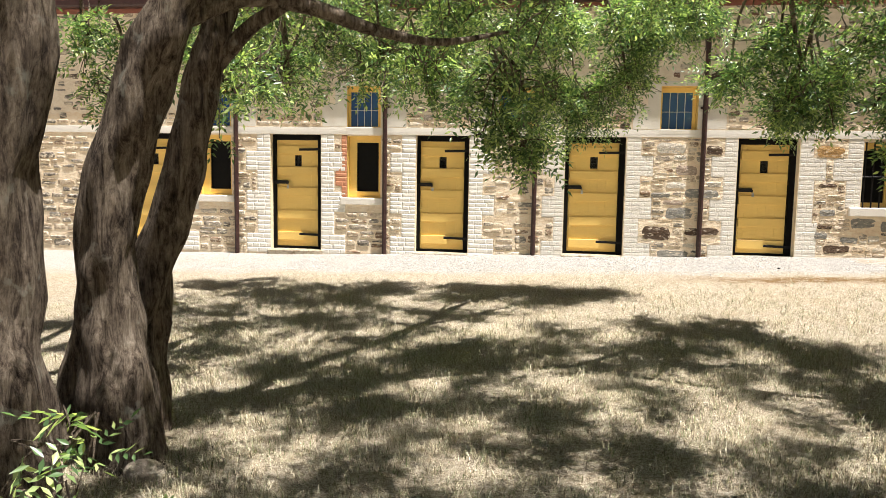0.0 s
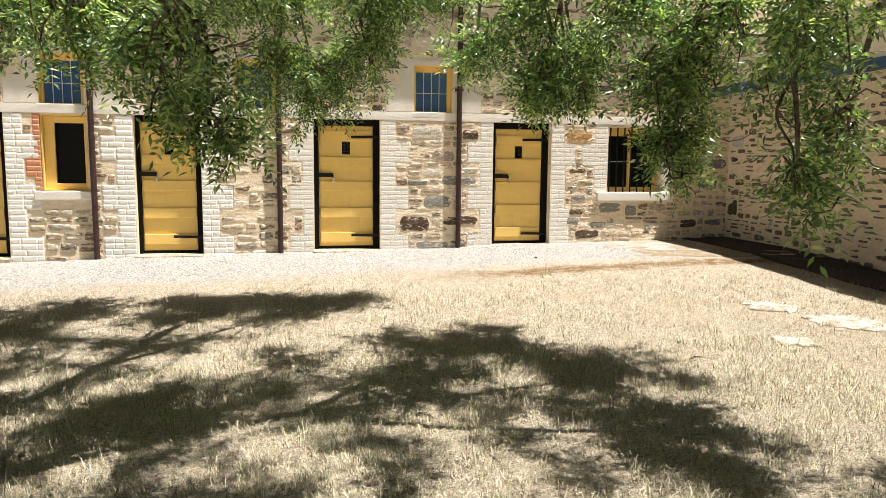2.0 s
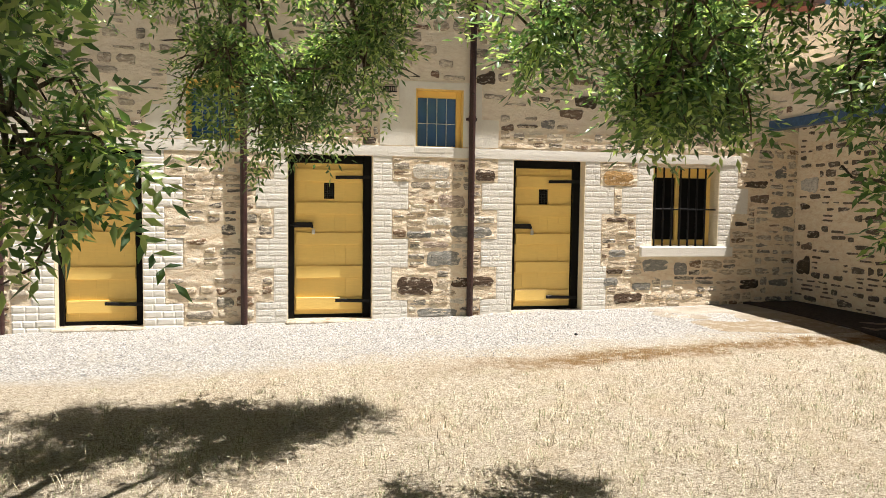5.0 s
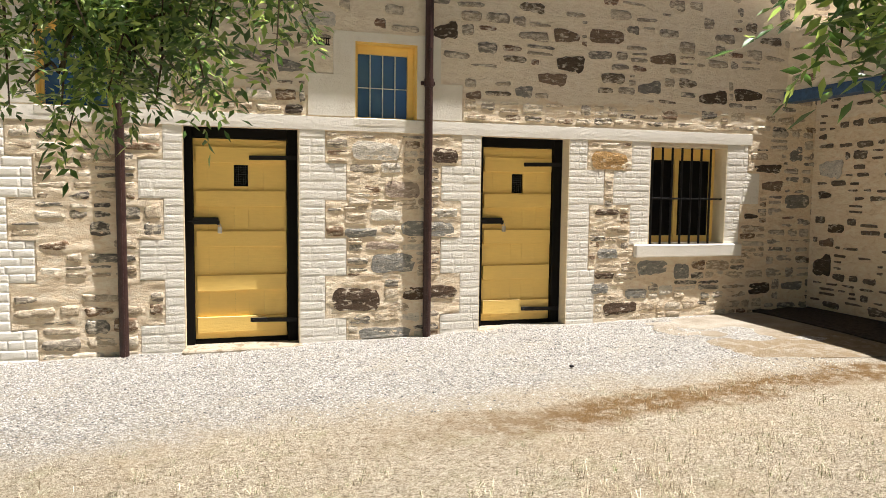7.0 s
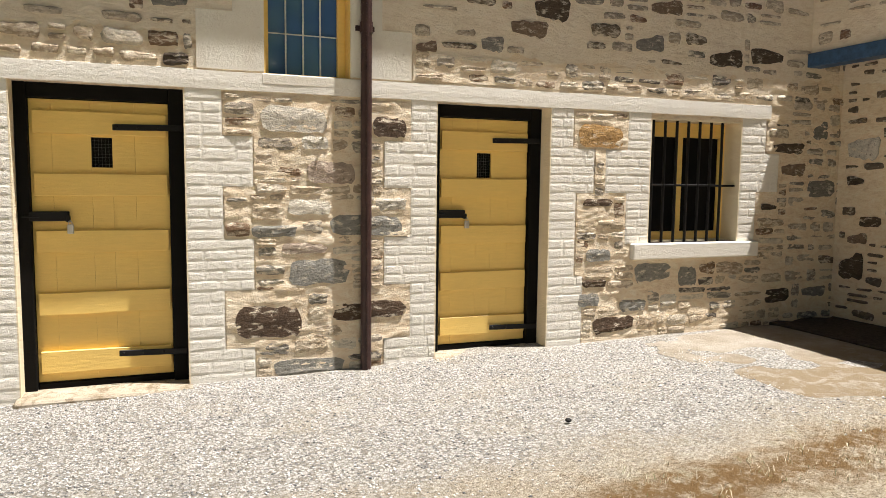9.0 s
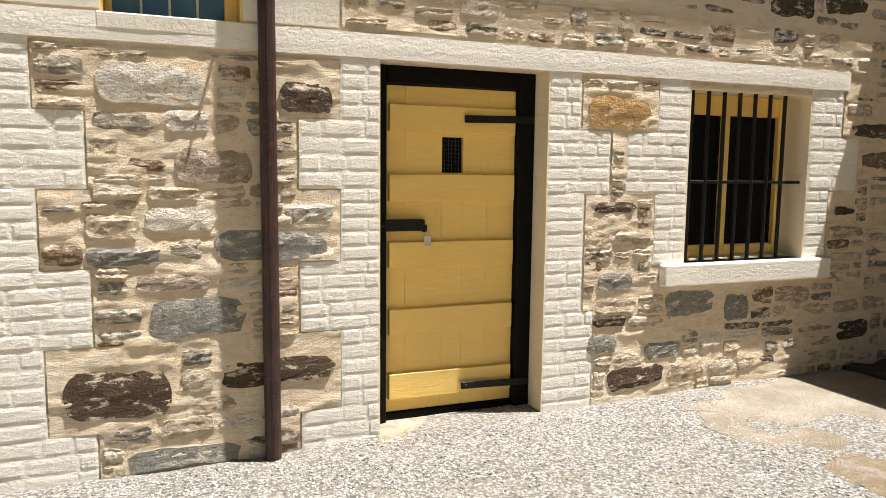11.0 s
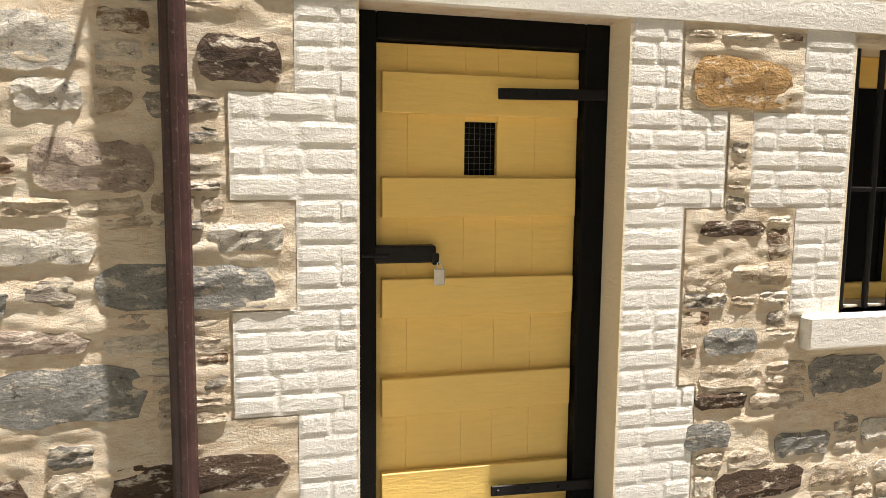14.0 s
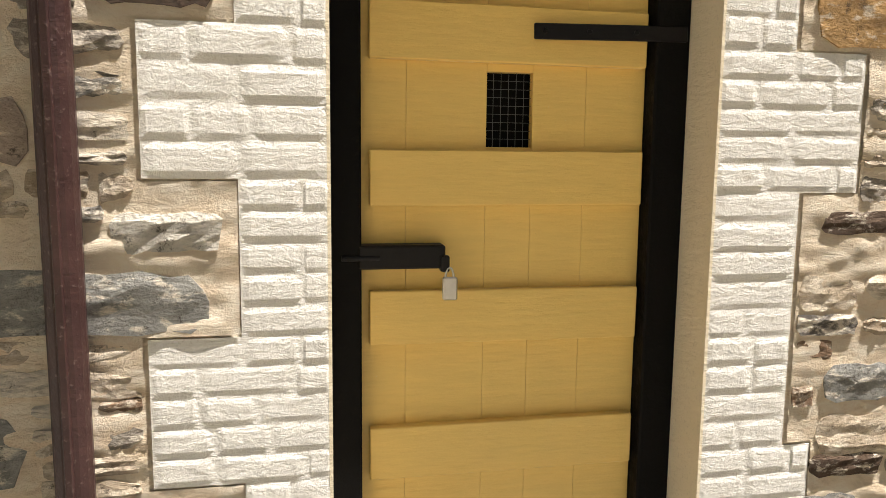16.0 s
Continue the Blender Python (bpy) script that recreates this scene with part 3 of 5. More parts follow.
# ---------- doors ----------
def make_door(x, width, number, depth, base, tops, hole):
    """Ledged plank door in a black frame; its left outer edge at x."""
    door = tagged(new("door_%d" % number, None), "closed yellow plank door with black frame and iron strap hinges", "door", kind="structure")
    y = WY + depth
    X = x + width
    fw = 0.09 if x > 3 else 0.08 if x > 0 else 0.058
    part("jamb", boxed(x, y - 0.03, base, x + fw, y + 0.13, DTOP, 0.006), BLACK, door, "black painted timber jamb")
    part("jamb", boxed(X - 0.105, y - 0.03, base, X, y + 0.13, DTOP, 0.006), BLACK, door, "black painted timber jamb")
    part("head", boxed(x + fw, y - 0.028, DTOP - 0.10, X - 0.105, y + 0.13, DTOP, 0.006), BLACK, door, "black painted timber head")
    part("bottom_rail", boxed(x + fw, y + 0.01, base, X - 0.105, y + 0.12, base + 0.045, 0.004), BLACK, door, "worn black timber sill")
    xa, xb = x + fw + 0.003, X - 0.108
    z0, z1 = base + 0.05, DTOP - 0.105
    hx0, hx1, hz0, hz1 = x + hole[0], x + hole[0] + 0.136, hole[1], hole[1] + 0.212
    cuts = [xa, x + 0.22, hx0, hx1, x + 0.75, xb]
    for a, b in zip(cuts, cuts[1:]):
        spans = [(z0, hz0), (hz1, z1)] if a == hx0 else [(z0, z1)]
        for c, d in spans:
            part("plank", boxed(a + 0.0003, y + 0.03, c, b - 0.0003, y + 0.062, d, 0.0009), YELLOW, door)
    for k, top in enumerate(tops):
        tilt = 0.004 * (-1) ** k
        bm = boxed(-(xb - xa) / 2 + 0.022, -0.017, -0.078, (xb - xa) / 2 - 0.012, 0.015, 0.078, 0.003)
        bm.transform(pose((xa + xb) / 2, y + 0.0145, top - 0.078, 0, tilt * 57, 0))
        part("ledge", bm, YELLOW, door)
    # strap hinges
    for z, t in ((2.105, -0.02), (0.465, 0.03)):
        bm = bmesh.new()
        box(bm, -0.36, -0.009, -0.022, 0.10, 0.0, 0.022, 0.003)
        at = pose(X - 0.115, y - 0.031, z, 0, t * 57, 0)
        bm.transform(at)
        strap = part("strap_hinge", bm, IRON, door, "black iron strap hinge")
        for bx in (-0.33, -0.20, -0.06):
            bm = bmesh.new()
            bmesh.ops.create_icosphere(bm, subdivisions=1, radius=0.009, matrix=at @ pose(bx, -0.010, 0))
            part("rivet", bm, IRON, strap)
    # sliding bolt and padlock
    x += fw - 0.05
    bm = bmesh.new()
    box(bm, x + 0.04, y - 0.035, 1.438, x + 0.285, y + 0.03, 1.505, 0.006)
    tube(bm, [(x - 0.005, y - 0.032, 1.47), (x + 0.10, y - 0.032, 1.47)], [0.008, 0.008], 8)
    box(bm, x + 0.27, y - 0.045, 1.43, x + 0.295, y - 0.015, 1.475, 0.003)
    part("bolt", bm, IRON, door, "black iron door bolt")
    bm = boxed(x + 0.275, y - 0.052, 1.350, x + 0.317, y - 0.034, 1.415, 0.004)
    lock = part("padlock", bm, STEEL, door, "small steel padlock")
    bm = bmesh.new()
    arc = [(x + 0.295 + 0.012 * math.cos(a), y - 0.043, 1.412 + 0.03 * math.sin(a)) for a in np.linspace(0, math.pi, 9)]
    tube(bm, arc, [0.0032] * 9, 6)
    part("shackle", bm, STEEL, lock)
    # wire mesh in the peephole
    bm = bmesh.new()
    for k in range(1, 6):
        gx = hx0 + (hx1 - hx0) * k / 6
        tube(bm, [(gx, y + 0.046, hz0), (gx, y + 0.046, hz1)], [0.0009] * 2, 4)
    for k in range(1, 9):
        zz = hz0 + (hz1 - hz0) * k / 9
        tube(bm, [(hx0, y + 0.044, zz), (hx1, y + 0.044, zz)], [0.0009] * 2, 4)
    part("grille", bm, WIRE, door, "dark wire mesh over the peephole")
    # added black sheet, stands in for the unlit cell behind the peephole
    part("backing", boxed(xa, y + 0.12, base, xb, y + 0.125, DTOP - 0.1), BLACK, door)
    x = X - width
    g = float(gz(x + 0.5, WY - 0.05))
    step = tagged(new("door_step", mesh_of(boxed(x - 0.03, WY - 0.14, g - 0.1, X + 0.03, WY + 0.30, base + 0.002, 0.015), "door_step", STEP)), "worn pale stone step below a yellow door", "step", "steps below the doors")


for k, x in enumerate(DOORS):
    make_door(x, DOOR_W[k], k + 1, 0.162 if x < 3 else 0.19, [0.17, 0.185, 0.20, 0.24, 0.29][k], [2.20 if k == 3 else 2.17, 1.77, 1.37, 0.97 if x > 3 else 0.93, 0.575 if x > 3 else 0.51], [(0.418, 1.78), (0.418, 1.78), (0.418, 1.78), (0.465, 1.815), (0.452, 1.78)][k])


# ---------- windows ----------
def make_cell_window(a, b, c, d, number):
    w = tagged(new("window_%d" % number, None), "deep cell window with yellow timber lining and dark opening", "window", kind="structure")
    for n, q in (("lining", (a, WY + 0.02, c, a + 0.018, WY + 0.4, d)), ("lining", (b - 0.018, WY + 0.02, c, b, WY + 0.4, d)), ("lining", (a + 0.018, WY + 0.02, d - 0.018, b - 0.018, WY + 0.4, d)), ("lining", (a + 0.018, WY + 0.02, c, b - 0.018, WY + 0.4, c + 0.018))):
        part(n, boxed(*q), YELLOW, w)
    y = WY + 0.10
    for q in ((a + 0.02, y, c + 0.02, a + 0.17, y + 0.06, d - 0.02), (b - 0.06, y, c + 0.02, b - 0.02, y + 0.06, d - 0.02), (a + 0.17, y + 0.002, d - 0.12, b - 0.06, y + 0.058, d - 0.02), (a + 0.17, y + 0.002, c + 0.02, b - 0.06, y + 0.058, c + 0.12)):
        part("window_frame", boxed(*q, 0.004), YELLOW, w)
    part("sash", boxed(a + 0.172, y + 0.03, c + 0.122, a + 0.195, y + 0.05, d - 0.122), BLACK, w)
    part("pane", boxed(a + 0.17, y + 0.052, c + 0.12, b - 0.06, y + 0.056, d - 0.12), DARKGLASS, w)


def make_upper_window(x, number):
    w = tagged(new("window_%d" % number, None), "small upper window with yellow frame, white bars and blue glass", "window", kind="structure")
    X, c, d = x + UW, 2.5, 3.28
    y = WY + 0.11
    for q in ((x, WY + 0.004, c, x + 0.012, y + 0.1, d), (X - 0.012, WY + 0.004, c, X, y + 0.1, d), (x + 0.012, WY + 0.004, d - 0.012, X - 0.012, y + 0.1, d)):
        part("lining", boxed(*q), YELLOW, w)
    for q in ((x + 0.013, y, c + 0.02, x + 0.045, y + 0.05, d - 0.013), (X - 0.075, y, c + 0.02, X - 0.013, y + 0.05, d - 0.013), (x + 0.045, y + 0.002, d - 0.10, X - 0.075, y + 0.048, d - 0.013), (x + 0.045, y + 0.002, c + 0.02, X - 0.075, y + 0.048, c + 0.04)):
        part("window_frame", boxed(*q, 0.003), YELLOW, w)
    part("window_sill", boxed(x - 0.02, WY - 0.014, c - 0.06, X + 0.02, y + 0.06, c + 0.018, 0.006), RENDER, w, "whitewashed sill")
    part("pane", boxed(x + 0.045, y + 0.04, c + 0.04, X - 0.075, y + 0.045, d - 0.10), GLASS, w, "blue glass pane")
    for k in range(1, 4):
        bx = x + 0.045 + (UW - 0.12) * k / 4
        bm = bmesh.new()
        tube(bm, [(bx, y + 0.018, c + 0.02), (bx, y + 0.018, d - 0.09)], [0.0065] * 2, 8)
        part("bar", bm, WHITE, w, "white painted iron bar")
    bm = bmesh.new()
    tube(bm, [(x + 0.03, y + 0.022, c + 0.34), (X - 0.06, y + 0.022, c + 0.34)], [0.005] * 2, 8)
    part("cross_bar", bm, WHITE, w, "white painted iron bar")


def make_barred_window():
    a, b, c, d = BARRED
    w = tagged(new("window_7", None), "casement window behind black iron bars, cream reveal", "window", kind="structure")
    for q in ((a, WY - 0.004, c, a + 0.012, WY + 0.40, d), (b - 0.012, WY - 0.004, c, b, WY + 0.40, d), (a + 0.012, WY + 0.0, d - 0.012, b - 0.012, WY + 0.4, d), (a + 0.012, WY + 0.10, c, b - 0.012, WY + 0.4, c + 0.012)):
        part("reveal", boxed(*q), CREAM, w, "cream painted reveal")
    y = WY + 0.21
    m = (a + b) / 2 - 0.02
    for q in ((a + 0.013, y, c + 0.013, a + 0.035, y + 0.06, d - 0.013), (b - 0.075, y, c + 0.013, b - 0.013, y + 0.06, d - 0.013), (m - 0.028, y - 0.002, c + 0.013, m + 0.028, y + 0.058, d - 0.013),
              (a + 0.035, y + 0.002, d - 0.15, m - 0.028, y + 0.056, d - 0.013), (m + 0.028, y + 0.002, d - 0.15, b - 0.075, y + 0.056, d - 0.013), (a + 0.035, y + 0.002, c + 0.013, m - 0.028, y + 0.056, c + 0.09), (m + 0.028, y + 0.002, c + 0.013, b - 0.075, y + 0.056, c + 0.09)):
        part("window_frame", boxed(*q, 0.004), YELLOW, w)
    for q in ((a + 0.035, m - 0.028), (m + 0.028, b - 0.075)):
        part("pane", boxed(q[0], y + 0.035, c + 0.09, q[1], y + 0.04, d - 0.15), DARKGLASS, w, "dark glass pane")
        for s in (q[0] + 0.03, q[1] - 0.03):
            part("curtain_edge", boxed(s - 0.004, y + 0.028, c + 0.11, s + 0.004, y + 0.034, d - 0.15), BLACK, w)
    for k in range(7):
        bx = a + 0.075 + k * 0.133
        bm = bmesh.new()
        tube(bm, [(bx, WY + 0.06, c - 0.005), (bx, WY + 0.06, d - 0.004)], [0.0135] * 2, 8)
        part("bar", bm, IRON, w, "black iron bar")
    bm = bmesh.new()
    box(bm, a + 0.02, WY + 0.052, 1.725, b + 0.02, WY + 0.068, 1.745, 0.002)
    part("cross_bar", bm, IRON, w, "black iron cross bar")


for k, q in enumerate(WINDOWS):
    make_cell_window(*q, k + 1)
for k, x in enumerate(UPPERS):
    make_upper_window(x, k + 3)
make_barred_window()


# ---------- downpipes, vents ----------
def make_downpipe(x):
    g = float(gz(x, WY - 0.1))
    pipe = tagged(new("downpipe", None), "maroon painted cast iron downpipe on the stone wall", "downpipe", "downpipes along the wall")
    bm = bmesh.new()
    yy = WY - 0.058
    tube(bm, [(x, yy, g - 0.03), (x, yy, 1.5), (x, yy, 3.0), (x, yy, ZTOP - 0.25), (x, yy - 0.05, ZTOP - 0.05)], [0.043] * 5, 14)
    box(bm, x - 0.008, yy - 0.050, g, x + 0.012, yy - 0.035, ZTOP - 0.25, 0.003)
    part("pipe", bm, PIPE, pipe)
    for z in (2.9, 4.3):
        bm = bmesh.new()
        tube(bm, [(x, yy, z - 0.04), (x, yy, z + 0.04)], [0.05, 0.05], 14)
        box(bm, x - 0.075, WY - 0.022, z - 0.02, x + 0.075, WY - 0.006, z + 0.02, 0.003)
        part("bracket", bm, PIPE, pipe)
    bm = bmesh.new()
    tube(bm, [(x - 0.01, yy, 3.22), (x - 0.01, WY - 0.172, 3.22)], [0.009, 0.007], 8)
    part("spike", bm, IRON, pipe, "thin iron holdfast")


for x in (-5.66, -2.76, 0.025, 2.965):
    make_downpipe(x)


def make_vent(x, z, w, h):
    vent = tagged(new("wall_vent", None), "small black iron ventilation grille in the wall", "vent", "wall vents")
    bm = bmesh.new()
    for q in ((x, z, x + w, z + 0.012), (x, z + h - 0.012, x + w, z + h)):
        box(bm, q[0], WY - 0.012, q[1], q[2], WY + 0.01, q[3])
    part("frame", bm, IRON, vent)
    for k in range(9):
        part("slat", boxed(x + w * (k + 0.3) / 9, WY - 0.010, z + 0.012, x + w * (k + 0.72) / 9, WY + 0.008, z + h - 0.012), IRON, vent)


make_vent(1.745, 3.215, 0.21, 0.075)
make_vent(-0.72, 0.13, 0.22, 0.05)

# ---------- side wing ----------
WX = 7.98
bm = bmesh.new()
box(bm, WX, -6, -0.3, WX + 0.5, WY, 3.02)
wall_wing = tagged(new("wall_wing", mesh_of(bm, "wall_wing", MORTAR)), "shaded rubble stone wall of the side wing", "wall", kind="structure")
bm = boxed(7.52, -6, 3.05, WX + 0.5, WY, 3.75)
wall_wing_upper = tagged(new("wall_wing_upper", mesh_of(bm, "wall_wing_upper", MORTAR)), "upper stone wall of the side wing above a blue beam", "wall", kind="structure")
bm = bmesh.new()
box(bm, 7.47, -6, 2.91, 7.66, WY - 0.003, 3.045, 0.008)
tagged(new("beam", mesh_of(bm, "beam", BLUE)), "long blue painted timber beam under the side wing", "beam", kind="structure")
tagged(new("wing_soffit", mesh_of(boxed(7.66, -6, 3.02, WX + 0.5, WY - 0.003, 3.045), "wing_soffit", DARK)), "dark boarded soffit above the side wing", "soffit", kind="structure")

# ---------- slab and pale rubble ----------
def ragged_slab(name, corners, thick, mat, label, cat, seed, rag):
    r = random.Random(seed)
    pts = []
    for i, (ax, ay) in enumerate(corners):
        bx, by = corners[(i + 1) % len(corners)]
        for k in range(9):
            t = k / 9
            pts.append((ax + (bx - ax) * t + r.uniform(-rag, rag), ay + (by - ay) * t + r.uniform(-rag, rag)))
    bm = bmesh.new()
    lo = [bm.verts.new((x, y, float(gz(x, y)) - 0.06)) for x, y in pts]
    hi = [bm.verts.new((x, y, float(gz(x, y)) + thick)) for x, y in pts]
    cx, cy = sum(p[0] for p in pts) / len(pts), sum(p[1] for p in pts) / len(pts)
    mids = [bm.verts.new((x * 0.9 + cx * 0.1, y * 0.9 + cy * 0.1, float(gz(x, y)) + thick + 0.010)) for x, y in pts]
    top = bm.verts.new((cx, cy, float(gz(cx, cy)) + thick + 0.014))
    m = len(pts)
    for k in range(m):
        j = (k + 1) % m
        bm.faces.new((lo[k], lo[j], hi[j], hi[k]))
        bm.faces.new((hi[k], hi[j], mids[j], mids[k]))
        bm.faces.new((mids[k], mids[j], top))
    return tagged(new(name, mesh_of(bm, name, mat)), label, cat, kind="structure")


ragged_slab("pavement", [(5.6, 13.16), (5.38, 12.6), (5.48, 11.2), (7.95, 10.7), (7.95, 13.16)], -0.003, SLAB, "cracked old concrete slab in the corner of the yard", "pavement", 3, 0.05)
# added dark strip: deepens the wing's cast shade on the ground
ragged_slab("shade_strip", [(7.12, 13.14), (7.0, 2.0), (7.97, 2.0), (7.97, 13.14)], 0.028, WING_SHADE, "dark ground strip that deepens the shade along the side wing", "soil", 5, 0.05)
for k, q in enumerate(([(5.10, 8.25), (5.02, 7.95), (5.35, 7.75), (5.6, 7.9), (5.4, 8.2)], [(5.35, 7.62), (5.25, 7.25), (5.62, 6.95), (6.0, 7.05), (5.8, 7.5)], [(4.5, 6.95), (4.45, 6.7), (4.75, 6.6), (4.8, 6.85)])):
    ragged_slab("rubble_patch", q, 0.004, PALE, "flat pale rubble patch in dry grass", "rubble", 8 + k, 0.03)
bm = bmesh.new()
bmesh.ops.create_icosphere(bm, subdivisions=2, radius=0.02)
for v in bm.verts:
    v.co *= 1 + 0.35 * noise.noise(v.co * 40)
bm.transform(pose(3.79, 11.44, float(gz(3.79, 11.44)) + 0.014) @ Matrix.Diagonal((1.1, 0.8, 0.7, 1)))
g_twig = bmesh.new()
tube(g_twig, [(3.38, 6.36, float(gz(3.4, 6.4)) + 0.02), (3.45, 6.42, float(gz(3.4, 6.4)) + 0.035), (3.55, 6.44, float(gz(3.4, 6.4)) + 0.022)], [0.006, 0.007, 0.004], 6)
tagged(new("fallen_twig", mesh_of(g_twig, "fallen_twig", BARK)), "short dark twig lying in dry grass", "twig")
tagged(new("dark_rock", mesh_of(bm, "dark_rock", IRON)), "small dark rock lying on pale gravel", "rock")

bm = bmesh.new()
bmesh.ops.create_icosphere(bm, subdivisions=3, radius=0.10)
for v in bm.verts:
    v.co *= 1 + 0.22 * noise.noise(v.co * 9) + 0.06 * noise.noise(v.co * 40)
bm.transform(pose(-1.95, 3.32, 0.06) @ Matrix.Diagonal((1.1, 0.9, 0.7, 1)))
tagged(new("rock", mesh_of(bm, "rock", STONE_UP, True)), "rounded tan rock beside the tree trunk", "rock")

# ---------- trees ----------
rnd = random.Random(11)


def make_leaf_arrays(seed, length=0.21, pairs=4):
    """A pinnate leaf: folded leaflets in pairs along a drooping stalk."""
    r = random.Random(seed)
    V, F = [], []
    for k in range(pairs * 2 + 1):
        i = min(k // 2, pairs)
        s = (0.22 + 0.78 * i / pairs) * length
        droop = -0.35 * s * s / length
        side = 0 if k == pairs * 2 else (1 if k % 2 else -1)
        ang = (1.0 + r.uniform(-0.2, 0.2)) * side
        L, W = r.uniform(0.052, 0.076), r.uniform(0.019, 0.027)
        d = Vector((math.cos(ang), math.sin(ang), r.uniform(-0.55, 0.0))).normalized()
        w = d.cross(Vector((r.uniform(-0.3, 0.3), r.uniform(-0.3, 0.3), 1))).normalized()
        n = w.cross(d)
        p = Vector((s, 0, droop))
        b = len(V)
        for q in (p, p + d * L * 0.42 + w * W * 0.5 + n * 0.004, p + d * L * 0.45 - n * 0.002, p + d * L * 0.42 - w * W * 0.5 + n * 0.004, p + d * L):
            V.append(tuple(q))
        F += [(b, b + 1, b + 2), (b, b + 2, b + 3), (b + 1, b + 4, b + 2), (b + 2, b + 4, b + 3)]
    return np.array(V), np.array(F)


LEAVES = [make_leaf_arrays(s) for s in range(6)]


def leafy(pile, twigs, c, rx, ry, rz, n, anchor, size=0.9, hang=0.5):
    """A loose spray of leaves around c, hung on twigs that come from anchor."""
    c, anchor = Vector(c), Vector(anchor)
    stems = max(5, int(n / 13))
    top = c + Vector((0, 0, rz * 0.3))
    bend = anchor.lerp(top, 0.5) + Vector((rnd.uniform(-0.12, 0.12), rnd.uniform(-0.12, 0.12), 0.1))
    P, R = smooth_path([anchor, bend, top, c], [k * (1.0 if n > 60 else 0.3) for k in (0.016, 0.013, 0.010, 0.006)], 4)
    tube(twigs, P, R, 5)
    for s in range(stems):
        while True:
            o = Vector((rnd.uniform(-1, 1), rnd.uniform(-1, 1), rnd.uniform(-1, 1)))
            if o.length < 1:
                break
        tip = c + Vector((o.x * rx, o.y * ry, o.z * rz))
        root = c + Vector((o.x * rx * 0.15, o.y * ry * 0.15, rz * rnd.uniform(0.0, 0.5)))
        mid = root.lerp(tip, 0.5) + Vector((rnd.uniform(-0.1, 0.1), rnd.uniform(-0.1, 0.1), rnd.uniform(0.0, 0.16)))
        tip = tip + Vector((0, 0, -hang * rnd.uniform(0, 0.22)))
        P, R = smooth_path([root, mid, tip], [0.009, 0.006, 0.003], 3)
        tube(twigs, P, R, 4)
        if s % 3 == 0 and n > 60:
            # a bare crooked twig
            p, d, bent = mid.copy(), Vector((rnd.uniform(-1, 1), rnd.uniform(-1, 1), rnd.uniform(-0.8, 0.5))).normalized(), []
            for k in range(6):
                bent.append(p.copy())
                d = (d + Vector((rnd.gauss(0, 0.55), rnd.gauss(0, 0.55), rnd.gauss(0.05, 0.5)))).normalized()
                p += d * 0.10
            tube(twigs, bent, [0.010, 0.009, 0.008, 0.006, 0.005, 0.002], 4)
        m = n // stems
        for k in range(m):
            t = 0.42 + 0.64 * (k + rnd.random()) / m
            p = root.lerp(mid, t * 2) if t < 0.5 else mid.lerp(tip, min(1, t * 2 - 1))
            va, fa = LEAVES[rnd.randrange(6)]
            sc = rnd.uniform(0.75, 1.2) * size
            M = Matrix.LocRotScale(p + Vector((rnd.gauss(0, 0.03), rnd.gauss(0, 0.03), rnd.gauss(0, 0.03))), Euler((rnd.gauss(0, 0.55), rnd.gauss(0.22, 0.55), rnd.uniform(0, 6.28))), (sc, sc, sc))
            pile.add(va, fa, M)


def make_tree(label, trunks, limbs, sprays):
    tree = tagged(new("tree", None), label, "tree")
    for k, (pts, rad) in enumerate(trunks):
        bm = bmesh.new()
        P, R = smooth_path(pts, rad, 8)
        tube(bm, P, R, 30, 0.3, k * 3.7)
        for v in bm.verts:
            v.co += Vector((1, -1, 0)) * 0.012 * noise.noise(Vector((v.co.x * 14, v.co.y * 14, v.co.z * 4)))
        part("trunk", bm, BARK, tree, smooth=True)
    for k, (pts, rad) in enumerate(limbs):
        bm = bmesh.new()
        P, R = smooth_path(pts, rad, 6)
        tube(bm, P, R, 9, 0.25, 20 + k)
        part("limb", bm, BARK, tree, smooth=True)
    pile, tw = Pile(), bmesh.new()
    for s in sprays:
        leafy(pile, tw, *s)
    tagged(part("twig_mass", tw, BARK, tree), kind="stuff")
    crown = new("crown", pile.mesh("crown", LEAF))
    crown.parent = tree
    tagged(crown, "drooping pinnate green leaves", kind="stuff")
    return tree


